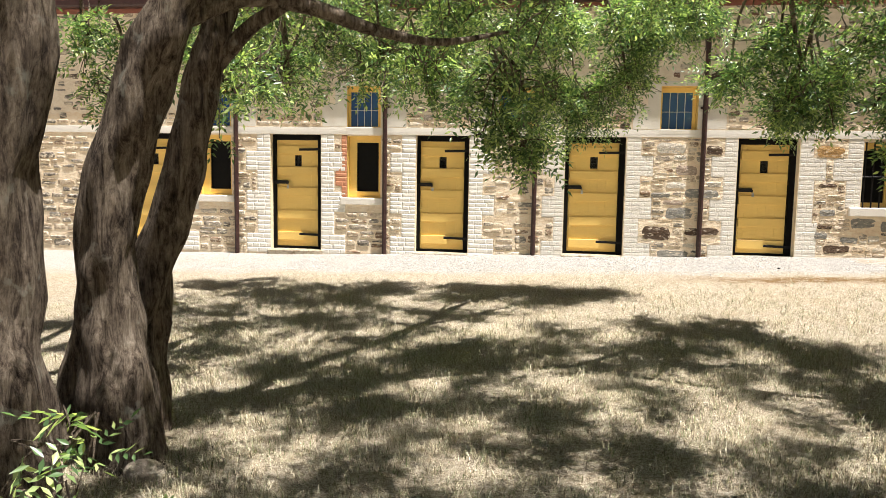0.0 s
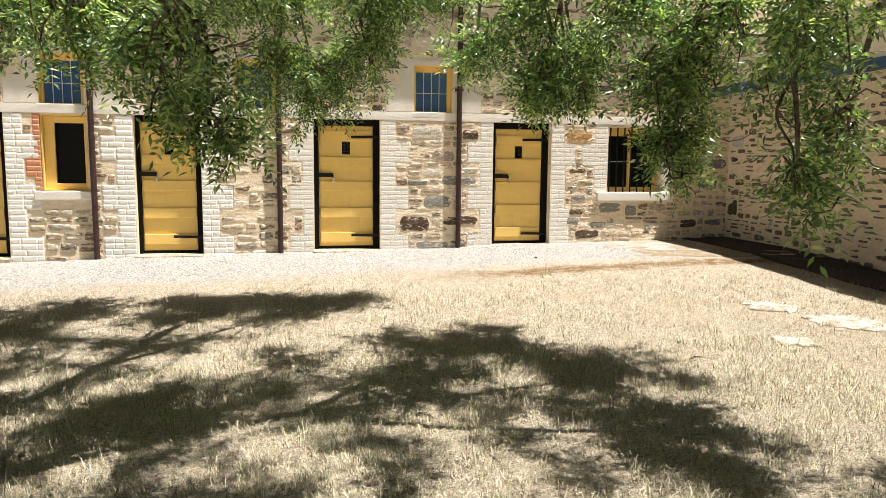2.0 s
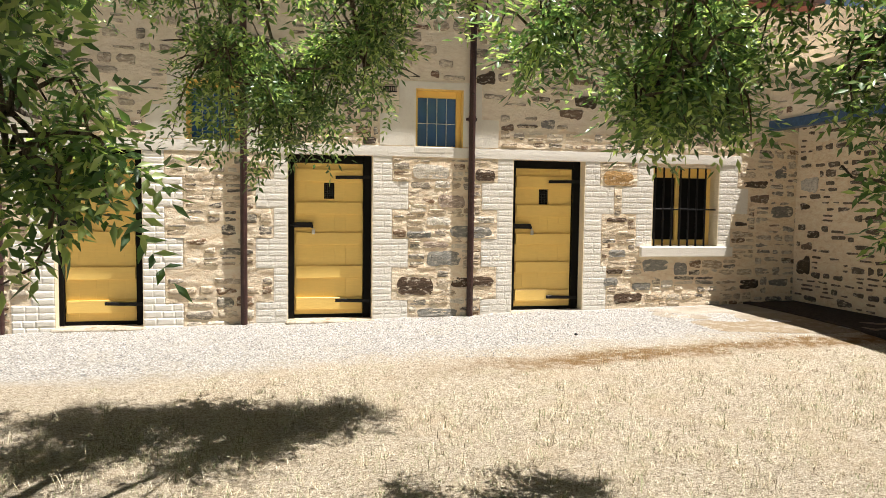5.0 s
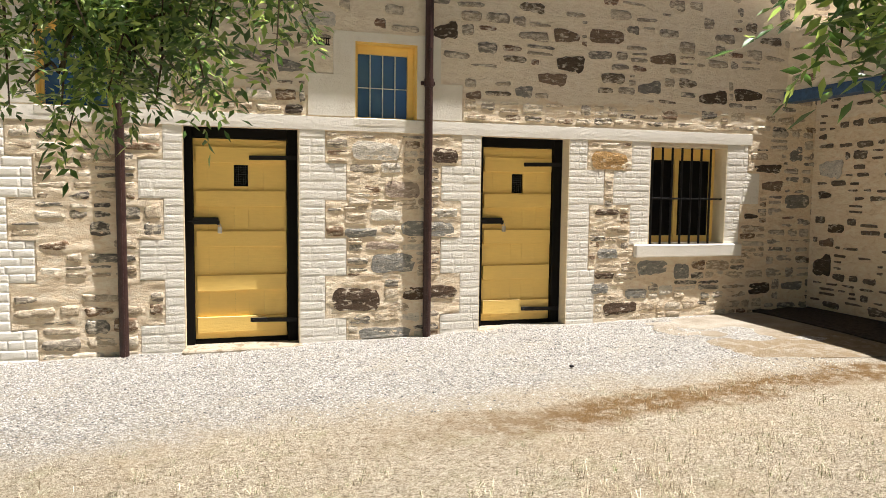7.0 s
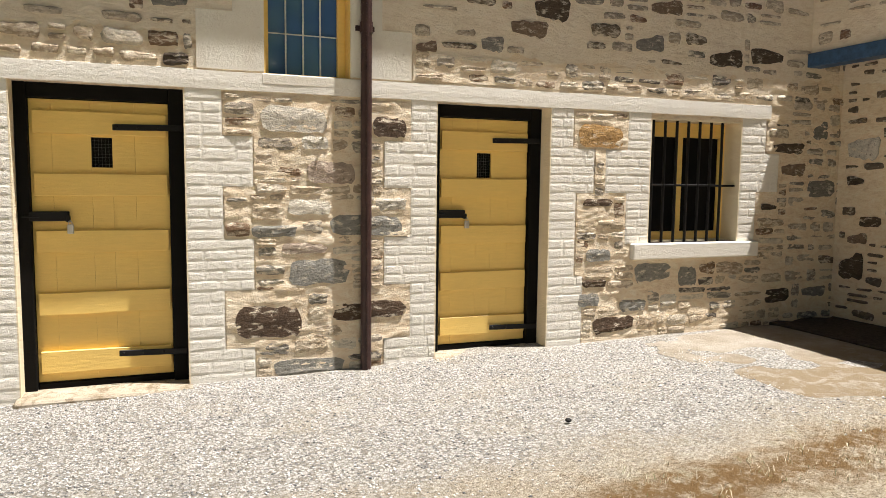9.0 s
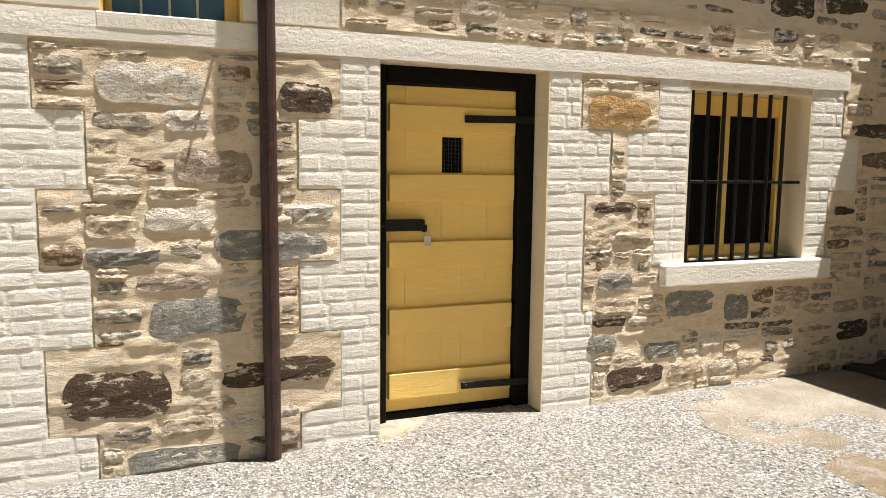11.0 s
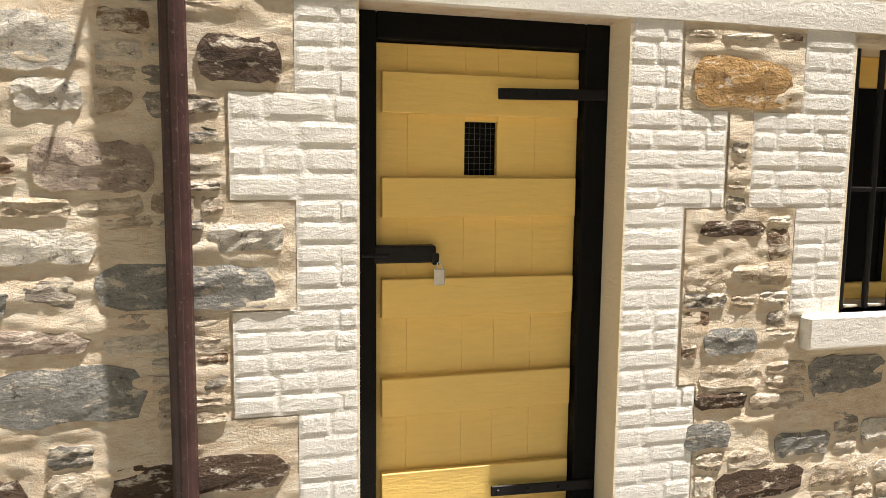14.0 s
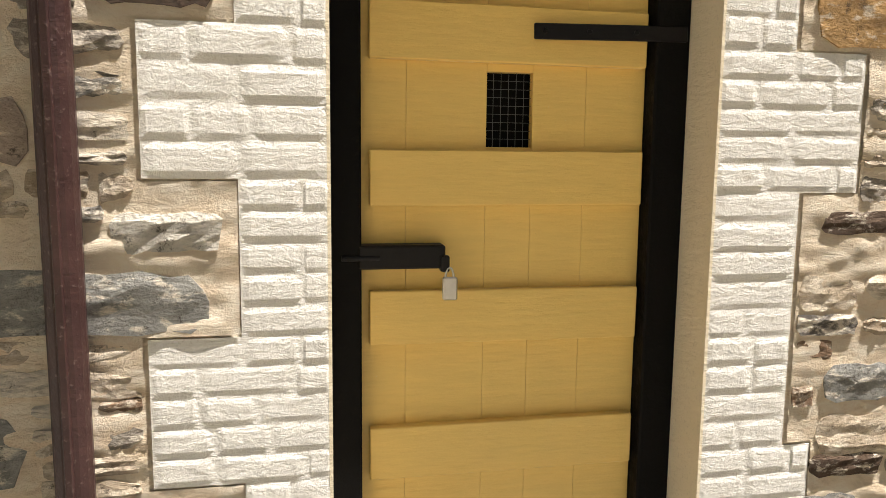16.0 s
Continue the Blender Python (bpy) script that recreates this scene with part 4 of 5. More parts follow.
# low sprays that hang into view: centre, radii, leaves, where they hang from
LOW = [
    ((-2.2, 4.9, 2.25), 0.45, 0.4, 0.35, 120, (-2.0, 4.4, 3.0)), ((-2.3, 6.4, 2.45), 0.6, 0.5, 0.42, 220, (-1.9, 5.6, 3.2)), ((-1.5, 6.9, 2.6), 0.6, 0.6, 0.45, 240, (-1.4, 6.0, 3.3)),
    ((-0.95, 6.1, 2.5), 0.55, 0.45, 0.42, 240, (-1.0, 5.4, 3.2)), ((-0.25, 5.7, 2.25), 0.42, 0.45, 0.42, 260, (-0.6, 5.2, 3.0)), ((-0.15, 6.0, 1.86), 0.30, 0.26, 0.33, 230, (-0.3, 5.6, 2.6)), ((-0.7, 5.2, 2.85), 0.6, 0.5, 0.35, 200, (-0.9, 4.8, 3.3)),
    ((0.2, 8.9, 2.55), 0.50, 0.5, 0.55, 260, (0.0, 8.2, 3.5)), ((0.55, 9.2, 2.45), 0.5, 0.45, 0.50, 240, (0.4, 8.4, 3.5)), ((1.05, 8.9, 2.75), 0.45, 0.5, 0.45, 220, (0.9, 8.2, 3.6)), ((0.1, 8.3, 3.2), 0.7, 0.6, 0.45, 260, (0.0, 7.6, 3.8)), ((1.0, 8.3, 3.3), 0.6, 0.6, 0.5, 240, (0.8, 7.4, 3.9)),
    ((-1.1, 8.7, 3.0), 0.8, 0.6, 0.5, 260, (-1.2, 7.6, 3.8)), ((-2.5, 8.4, 3.0), 0.8, 0.6, 0.5, 220, (-2.4, 7.4, 3.8)), ((-3.8, 7.9, 2.9), 0.7, 0.6, 0.4, 160, (-3.4, 6.8, 3.6)),
    ((2.15, 6.85, 2.75), 0.42, 0.42, 0.45, 260, (2.1, 6.2, 3.5)), ((2.5, 6.9, 2.35), 0.42, 0.35, 0.42, 240, (2.4, 6.4, 3.2)), ((2.25, 6.95, 2.18), 0.28, 0.3, 0.25, 90, (2.3, 6.5, 2.9)), ((2.9, 6.6, 2.75), 0.45, 0.45, 0.45, 260, (2.8, 6.0, 3.5)),
    ((3.0, 6.15, 2.25), 0.32, 0.35, 0.42, 330, (3.0, 5.7, 3.2)), ((3.05, 6.1, 1.75), 0.25, 0.24, 0.32, 230, (3.05, 5.8, 2.5)), ((3.2, 5.75, 2.55), 0.4, 0.4, 0.5, 240, (3.2, 5.3, 3.3)), ((3.25, 5.2, 2.3), 0.35, 0.4, 0.45, 200, (3.3, 4.8, 3.2)), ((3.3, 4.75, 1.85), 0.25, 0.25, 0.28, 110, (3.4, 4.6, 2.7)), ((2.2, 6.0, 3.2), 0.7, 0.6, 0.4, 240, (2.0, 5.2, 3.7)),
    ((2.90, 4.6, 1.56), 0.24, 0.22, 0.17, 90, (2.95, 4.75, 2.1)), ((2.95, 4.7, 2.45), 0.38, 0.36, 0.34, 170, (3.1, 4.7, 3.1)),
    ((1.2, 6.7, 3.15), 0.5, 0.6, 0.35, 180, (1.1, 5.8, 3.7)),
    ((1.85, 7.3, 2.55), 0.35, 0.3, 0.3, 150, (1.9, 6.6, 3.4)), ((2.3, 7.15, 2.32), 0.32, 0.3, 0.3, 150, (2.2, 6.6, 3.2)), ((2.7, 7.3, 2.6), 0.4, 0.35, 0.35, 150, (2.5, 6.7, 3.3)),
    ((3.9, 5.6, 3.4), 0.5, 0.5, 0.3, 240, (3.4, 5.2, 3.8)), ((3.75, 6.3, 3.5), 0.5, 0.5, 0.3, 240, (3.3, 5.7, 3.8)), ((3.6, 5.0, 3.4), 0.5, 0.5, 0.3, 220, (3.2, 4.8, 3.8)), ((2.9, 5.2, 3.5), 0.6, 0.5, 0.3, 220, (2.6, 5.0, 3.8)), ((3.1, 6.7, 3.4), 0.5, 0.4, 0.35, 220, (2.9, 6.0, 3.7)),
    ((1.75, 8.8, 3.5), 0.5, 0.5, 0.35, 260, (1.2, 8.0, 3.9)), ((1.3, 9.4, 3.3), 0.5, 0.45, 0.35, 240, (0.9, 8.6, 3.8)), ((-3.4, 9.0, 3.4), 0.8, 0.6, 0.4, 260, (-2.8, 8.0, 4.0)), ((-2.2, 9.4, 3.5), 0.8, 0.6, 0.4, 260, (-2.0, 8.2, 4.0)), ((-1.0, 9.7, 3.5), 0.8, 0.6, 0.4, 260, (-1.0, 8.4, 4.0)), ((0.2, 9.7, 3.4), 0.7, 0.5, 0.4, 260, (0.1, 8.6, 3.9)),
    ((-0.2, 7.4, 3.1), 0.6, 0.5, 0.4, 220, (-0.2, 6.6, 3.8)), ((-2.9, 7.0, 2.9), 0.6, 0.6, 0.4, 220, (-2.6, 6.2, 3.6)), ((-1.8, 5.6, 3.0), 0.6, 0.5, 0.35, 220, (-1.7, 5.0, 3.5)),
]
LOW = [((c[0], c[1] - (0.7 if c[1] > 9.25 else 0.0), c[2]), a * 0.95, b, d, int(n * (0.5 if c[2] > 3.3 and c[0] > 2.5 else 1.5 if c[1] > 8 else 1.0)), r) for c, a, b, d, n, r in LOW]
HIGH = []
for k in range(150):
    x, y = rnd.uniform(-3.6, 4.3), 6.4 - 4.6 * rnd.random() ** 0.85
    if x > 1.2 and y > 6.6 or rnd.random() < 0.12:
        continue
    z = rnd.uniform(3.9, 5.6)
    HIGH.append(((x, y, z), rnd.uniform(0.26, 0.5), rnd.uniform(0.2, 0.36), 0.25, 56, (x * 0.8, y * 0.85 + 0.5, z + 0.1), 1.0))

for k in range(30):
    x, y, z = rnd.uniform(1.6, 4.4), rnd.uniform(2.0, 4.3), rnd.uniform(3.9, 5.2)
    HIGH.append(((x, y, z), rnd.uniform(0.26, 0.45), rnd.uniform(0.2, 0.34), 0.25, 56, (x * 0.85, y * 0.9 + 0.4, z + 0.1), 1.0))
for k in range(22):
    x, y, z = rnd.uniform(-1.0, 1.0), rnd.uniform(3.5, 5.4), rnd.uniform(4.1, 5.4)
    HIGH.append(((x, y, z), rnd.uniform(0.26, 0.45), rnd.uniform(0.2, 0.34), 0.25, 60, (x * 0.85, y * 0.9 + 0.4, z + 0.1), 1.0))
for k in range(18):
    x, y, z = rnd.uniform(-2.2, 0.5), rnd.uniform(6.2, 8.2), rnd.uniform(4.3, 5.2)
    HIGH.append(((x, y, z), rnd.uniform(0.3, 0.5), rnd.uniform(0.22, 0.38), 0.25, 66, (x * 0.85, y - 0.8, z + 0.1), 1.0))
for k in range(24):
    x, y, z = rnd.uniform(-3.4, 2.0), rnd.uniform(7.2, 9.2), rnd.uniform(4.2, 5.0)
    if k % 2:
        continue
    HIGH.insert(0, ((x, y, z), rnd.uniform(0.5, 0.85), rnd.uniform(0.4, 0.7), 0.25, 120, (x * 0.8, y - 1.0, z + 0.2), 1.0))

T2 = [(-2.16, 3.52, -0.1), (-2.15, 3.5, 0.15), (-2.21, 3.5, 0.61), (-2.24, 3.5, 1.02), (-2.19, 3.5, 1.46), (-2.02, 3.5, 2.02), (-1.84, 3.5, 2.42), (-1.66, 3.6, 2.85), (-1.25, 3.8, 3.3)]
T3 = [(-2.31, 3.95, -0.05), (-2.33, 4.0, 0.56), (-2.24, 4.0, 1.09), (-2.04, 4.0, 1.61), (-1.93, 4.0, 2.11), (-1.85, 4.02, 2.41), (-1.78, 4.2, 3.0), (-1.9, 4.6, 3.8)]
STUMP = [(-2.60, 3.72, -0.1), (-2.60, 3.74, 0.1), (-2.58, 3.75, 0.4), (-2.50, 3.72, 0.7), (-2.36, 3.62, 1.0)]
make_tree("leaning ash tree with twin dark furrowed trunks and drooping leaves",
          [(T2, [0.27, 0.20, 0.18, 0.155, 0.15, 0.145, 0.12, 0.11, 0.10]), (T3, [0.16, 0.13, 0.13, 0.115, 0.10, 0.085, 0.075, 0.06]), (STUMP, [0.16, 0.13, 0.11, 0.09, 0.05])],
          [([(-1.84, 3.6, 2.42), (-1.60, 3.8, 2.56), (-1.25, 4.0, 2.54), (-0.95, 4.2, 2.46), (-0.6, 4.5, 2.44), (-0.2, 5.0, 2.6)], [0.075, 0.058, 0.045, 0.036, 0.024, 0.01]),
           ([(-1.90, 4.05, 2.2), (-1.65, 4.0, 2.42), (-1.45, 4.0, 2.55), (-1.1, 4.2, 2.9), (0.0, 4.9, 3.5), (1.4, 5.4, 3.8), (2.6, 5.6, 3.6), (3.1, 5.8, 3.1)], [0.05, 0.048, 0.046, 0.05, 0.05, 0.04, 0.03, 0.014]),
           ([(-1.35, 3.8, 3.2), (-0.8, 5.0, 3.7), (-0.1, 6.6, 3.9), (0.2, 7.9, 3.7), (0.4, 8.7, 3.0)], [0.10, 0.08, 0.06, 0.04, 0.012]),
           ([(-0.1, 6.6, 3.9), (0.5, 7.5, 3.7), (0.9, 8.3, 3.2), (1.1, 8.9, 2.7)], [0.04, 0.03, 0.022, 0.008]),
           ([(1.4, 5.4, 3.8), (1.9, 6.1, 3.4), (2.2, 6.6, 2.9), (2.45, 6.9, 2.4)], [0.035, 0.028, 0.02, 0.008]),
           ([(3.6, 4.7, 3.5), (3.5, 5.2, 3.0), (3.2, 5.7, 2.75), (2.9, 6.1, 2.55), (2.75, 6.4, 2.2)], [0.020, 0.018, 0.014, 0.010, 0.005]),
           ([(3.1, 4.75, 3.1), (2.95, 4.72, 2.62), (3.02, 4.78, 2.25), (2.84, 4.72, 1.95), (2.92, 4.68, 1.75), (2.88, 4.62, 1.6)], [0.013, 0.011, 0.009, 0.008, 0.007, 0.005]),
           ([(1.4, 5.4, 3.8), (2.6, 4.9, 3.8), (3.6, 4.7, 3.5), (3.4, 4.7, 2.6), (3.3, 4.8, 1.95)], [0.04, 0.034, 0.022, 0.010, 0.004]),
           ([(-1.9, 4.6, 3.8), (-2.2, 5.6, 3.7), (-2.3, 6.4, 3.0), (-2.3, 6.6, 2.4)], [0.06, 0.05, 0.03, 0.008]),
           ([(-1.35, 3.8, 3.2), (-0.6, 4.4, 4.2), (0.6, 5.0, 4.9), (1.6, 5.6, 5.1)], [0.09, 0.07, 0.05, 0.02])],
          LOW + HIGH[:110])
T1 = [(-2.50, 2.95, -0.1), (-2.48, 2.97, 0.12), (-2.52, 3.0, 0.8), (-2.47, 3.0, 1.61), (-2.37, 3.0, 2.36), (-2.5, 3.1, 3.4), (-2.7, 3.4, 4.6)]
make_tree("thick ash tree trunk with furrowed brown bark",
          [(T1, [0.34, 0.29, 0.215, 0.21, 0.215, 0.19, 0.14])],
          [([(-2.5, 3.1, 3.4), (-3.1, 4.4, 3.9), (-3.5, 6.0, 3.9), (-3.8, 7.2, 3.4)], [0.09, 0.07, 0.05, 0.015]), ([(-2.7, 3.4, 4.6), (-2.2, 4.6, 5.2), (-1.6, 6.0, 5.3)], [0.09, 0.06, 0.02])],
          [((-4.2, 6.3, 2.85), 0.45, 0.4, 0.35, 170, (-3.7, 6.0, 3.6)), ((-3.95, 6.4, 2.3), 0.3, 0.3, 0.3, 90, (-3.8, 6.2, 3.0)), ((-3.7, 7.2, 2.9), 0.6, 0.5, 0.5, 160, (-3.6, 6.4, 3.6)), ((-1.62, 2.25, 0.62), 0.12, 0.14, 0.06, 16, (-1.95, 2.35, 0.4)), ((-1.62, 2.45, 0.14), 0.34, 0.2, 0.10, 44, (-2.2, 2.6, 0.1)), ((-1.9, 2.5, 0.22), 0.25, 0.2, 0.10, 30, (-2.2, 2.6, 0.1))] + HIGH[110:])

# ---------- grass, litter and gravel ----------
rg = np.random.default_rng(4)


def blades(n, x0, x1, y0, y1, hmin, hmax, name, label, keep):
    x, y = rg.uniform(x0, x1, n), rg.uniform(y0, y1, n)
    k = keep(x, y)
    x, y = x[k], y[k]
    # gather into tufts
    n = len(x)
    who = rg.integers(0, max(1, n // 18), n)
    pull = (rg.random(n) < 0.6).astype(float)
    sx, sy = rg.normal(0, 0.032, n), rg.normal(0, 0.032, n)
    x, y = np.where(pull > 0, x[who] + sx, x), np.where(pull > 0, y[who] + sy, y)
    h = rg.uniform(hmin, hmax, n) * (0.55 + 0.9 * (pull > 0))
    a, lean = rg.uniform(0, 6.283, n), rg.uniform(0.15, 1.5, n)
    w = rg.uniform(0.0010, 0.0023, n)
    z = gz(x, y) + lumps(x, y) - 0.004
    dx, dy = np.cos(a), np.sin(a)
    p0 = np.stack([x - dy * w, y + dx * w, z], 1)
    p1 = np.stack([x + dy * w, y - dx * w, z], 1)
    m = np.stack([x + dx * h * lean * 0.45, y + dy * h * lean * 0.45, z + h * 0.62], 1)
    p2 = m + np.stack([dy * w, -dx * w, 0 * w], 1) * 0.7
    p3 = m - np.stack([dy * w, -dx * w, 0 * w], 1) * 0.7
    tip = np.stack([x + dx * h * lean, y + dy * h * lean, z + h * np.where(lean > 0.9, 0.55, 0.95)], 1)
    V = np.stack([p0, p1, p2, p3, tip], 1).reshape(-1, 3)
    b = np.arange(n)[:, None] * 5
    F = np.concatenate([b + [0, 1, 2], b + [0, 2, 3], b + [3, 2, 4]])
    ob = new(name, soup(name, V, F, STRAW))
    tagged(ob, label, "grass", kind="stuff")


def lawn(x, y):
    edge = 10.45 + 0.07 * x + 0.35 * np.sin(x * 1.7) + 0.2 * np.sin(x * 5.1 + 1)
    fade = np.clip((edge - y) / 1.2, 0, 1)
    patch = 0.5 + 0.5 * np.sin(x * 2.3 + 1.1 * np.sin(y * 1.9)) * np.sin(y * 2.7 + 0.8 * np.sin(x * 1.3))
    return rg.random(len(x)) < fade * (0.35 + 0.65 * patch)


blades(230000, -5.5, 7.6, 2.2, 10.8, 0.010, 0.038, "dry_grass", "short dry straw-coloured grass with sparse green tufts", lawn)
blades(190000, -4, 4.5, 1.6, 7.0, 0.012, 0.050, "dry_grass", "short dry straw-coloured grass with sparse green tufts", lawn)

blades(36000, -4.5, 6.5, 2.0, 9.6, 0.035, 0.085, "dry_grass", "taller dry grass tussocks with straw and green blades", lawn)

n = 26000
x, y = rg.uniform(-4, 7.0, n), 13.12 - 2.5 * rg.random(n) ** 1.15
k = (rg.random(n) < np.clip((y - 10.4 - 0.07 * x - 0.3 * np.sin(x * 1.9)) / 0.8, 0.0, 1)) & ~((x > 5.42 + 0.35 * rg.random(n)) & (y > 11.1))
x, y = x[k], y[k]
n = len(x)
base = np.array([(1, 0, 0), (-1, 0, 0), (0, 1, 0), (0, -1, 0), (0, 0, 1), (0, 0, -0.6)], float)
oct_f = np.array([(0, 2, 4), (2, 1, 4), (1, 3, 4), (3, 0, 4), (2, 0, 5), (1, 2, 5), (3, 1, 5), (0, 3, 5)])
V = base[None] * rg.uniform(0.6, 1.3, (n, 6, 1)) * rg.uniform(0.004, 0.011, n)[:, None, None] * np.array([1.2, 1.0, 0.6])
a = rg.uniform(0, 6.283, n)
ca, sa = np.cos(a)[:, None], np.sin(a)[:, None]
V = np.stack([V[..., 0] * ca - V[..., 1] * sa + x[:, None], V[..., 0] * sa + V[..., 1] * ca + y[:, None], V[..., 2] + (gz(x, y) + lumps(x, y) + 0.002)[:, None]], -1).reshape(-1, 3)
F = (np.arange(n)[:, None, None] * 6 + oct_f[None]).reshape(-1, 3)
tagged(new("gravel", soup("gravel", V, F, PEBBLE)), "pale grey and cream gravel chips beside the wall", "gravel", kind="stuff")

# ---------- bricks and stones ----------
BRICKS = [brick_mesh(s, BRICK) for s in range(10)]
REDS = [brick_mesh(s, REDBRICK) for s in range(4)]
BA, RA = [arrays(m) for m in BRICKS], [arrays(m) for m in REDS]
far_bricks, far_reds = Pile(), Pile()
COURSE = 0.0835
rb = random.Random(21)
for x0, x1, z0, z1, near, red in QUOINS:
    rows = max(1, round((z1 - z0) / COURSE))
    h = (z1 - z0) / rows
    for j in range(rows):
        z = z0 + h * (j + 0.5)
        cuts, x = [x0], x0
        first = True
        while x1 - x > 0.20:
            w = rb.choice((0.115, 0.15, 0.225)) if first else rb.choice((0.225, 0.235, 0.14))
            if x1 - (x + w) < 0.06:
                break
            x, first = x + w, False
            cuts.append(x)
        cuts.append(x1)
        for a, b in zip(cuts, cuts[1:]):
            M = put((a + b) / 2, WY - 0.0042, z + rb.uniform(-0.003, 0.003), b - a - rb.uniform(0.006, 0.010), rb.uniform(0.0024, 0.0045), h - rb.uniform(0.004, 0.007), rb.uniform(-0.008, 0.008))
            if near:
                piece("brick", BRICKS[rb.randrange(10)], M, wall_main)
            elif red:
                far_reds.add(*RA[rb.randrange(4)], M)
            else:
                far_bricks.add(*BA[rb.randrange(10)], M)
for pile, name, mat, label in ((far_bricks, "brickwork", BRICK, "white painted quoin bricks"), (far_reds, "red_brickwork", REDBRICK, "faded red quoin bricks")):
    ob = new(name, pile.mesh(name, mat))
    ob.parent = wall_main
    tagged(ob, label, kind="stuff")

FEATURE_STONES = {
    "grey": [(2.66, 3.31, 1.32, 1.465), (2.36, 2.84, 0.95, 1.13), (2.11, 2.44, 1.32, 1.40), (2.26, 2.81, 0.23, 0.36), (4.98, 5.26, 1.05, 1.15), (4.92, 5.14, 0.65, 0.75), (5.37, 5.65, 0.58, 0.68), (5.52, 5.92, 0.84, 1.01), (6.00, 6.23, 0.79, 0.96)],
    "dark": [(3.02, 3.32, 2.09, 2.23), (4.94, 5.25, 1.55, 1.60), (4.97, 5.21, 0.82, 0.88), (5.09, 5.53, 0.39, 0.53), (1.95, 2.50, 0.55, 0.78), (2.69, 3.31, 0.66, 0.78)],
    "ochre": [(4.86, 5.37, 2.06, 2.25)],
    "pale": [(2.15, 2.70, 2.10, 2.28), (2.36, 2.70, 1.49, 1.59), (3.06, 3.31, 1.52, 1.61), (5.82, 6.00, 0.60, 0.71), (2.47, 2.69, 1.98, 2.07)],
    "red": [(2.50, 2.91, 1.72, 1.88), (2.31, 2.67, 1.19, 1.26)],
}
UPPER_STONES = {
    "dark": [(3.02, 3.29, 3.37, 3.58), (4.42, 4.77, 3.11, 3.30), (6.75, 7.17, 2.90, 3.07), (1.51, 1.69, 2.54, 2.62), (6.26, 6.66, 2.85, 3.04), (7.08, 7.50, 2.06, 2.17), (6.97, 7.18, 1.50, 1.57), (7.07, 7.40, 0.58, 0.71)],
    "brown": [(5.59, 5.94, 3.27, 3.42), (4.20, 4.56, 2.96, 3.10), (4.38, 4.71, 3.42, 3.59), (4.80, 5.25, 3.46, 3.60), (3.38, 3.56, 2.77, 2.87), (7.20, 7.53, 1.84, 1.97)],
    "grey": [(5.44, 5.75, 2.93, 3.10), (3.94, 4.15, 2.81, 2.94), (1.44, 1.70, 2.93, 3.07), (7.55, 7.94, 1.64, 1.80), (7.60, 7.80, 2.21, 2.42), (7.56, 7.90, 0.61, 0.72)],
    "pale": [(1.64, 2.02, 3.40, 3.57)],
}
WING_STONES = [("dark", 12.84, 13.12, 0.80, 1.13), ("pale", 12.74, 13.10, 2.00, 2.24), ("dark", 12.89, 13.08, 1.75, 1.86), ("dark", 12.68, 12.92, 1.35, 1.45), ("brown", 12.82, 13.04, 1.17, 1.30)]
AVOID = [q for v in UPPER_STONES.values() for q in v] + [q[:4] for q in QUOINS] + OPEN + RENDERS + SILLS + [(-10, 7.04, 2.37, 2.53)] + [q for v in FEATURE_STONES.values() for q in v]
ST = [stone_mesh(s, STONE) for s in range(16)]
SU = [stone_mesh(s + 40, STONE_UP) for s in range(12)]
STA, SUA = [arrays(m) for m in ST], [arrays(m) for m in SU]
rs = random.Random(77)


def free(x0, x1, z0, z1, avoid):
    spans = [(x0, x1)]
    for a, b, c, d in avoid:
        if d <= z0 + 0.004 or c >= z1 - 0.004:
            continue
        spans = [s for lo, hi in spans for s in ((lo, min(hi, a - 0.01)), (max(lo, b + 0.01), hi)) if s[1] - s[0] > 0.05]
    return spans


def rubble(x0, x1, z0, z1, avoid, place, hs, ws, gap, skip):
    """Roughly coursed stones over a stretch of wall."""
    z = z0
    while z < z1 - 0.04:
        h = min(rs.uniform(*hs), z1 - z)
        for lo, hi in free(x0, x1, z, z + h, avoid):
            x = lo
            while hi - x > 0.07:
                w = min(rs.uniform(*ws) * (0.7 + 1.6 * h), hi - x)
                if hi - x - w < 0.09:
                    w = hi - x
                split = h > 0.13 and rs.random() < 0.35
                for c, d in (((z, z + h * 0.55), (z + h * 0.55, z + h)) if split else ((z, z + h),)):
                    if rs.random() > skip:
                        g = rs.uniform(*gap)
                        place(x + w / 2, (c + d) / 2 + rs.uniform(-0.01, 0.01), max(0.03, w / 2 - g), max(0.014, (d - c) / 2 - g * 0.8), rs.uniform(-0.05, 0.05))
                x += w
        z += h


near_count = [0]
far_low, far_up = Pile(), Pile()


def place_low(x, z, hw, hh, tilt):
    M = put(x, WY - 0.001, z, hw, rs.uniform(0.006, 0.014), hh, tilt)
    if 1.85 < x < 6.9 and near_count[0] < 250:
        near_count[0] += 1
        piece("stone", ST[rs.randrange(16)], M, wall_main)
    else:
        far_low.add(*STA[rs.randrange(16)], M)


def place_up(x, z, hw, hh, tilt):
    far_up.add(*SUA[rs.randrange(12)], put(x, WY - 0.001, z, hw, rs.uniform(0.006, 0.012), hh, tilt))


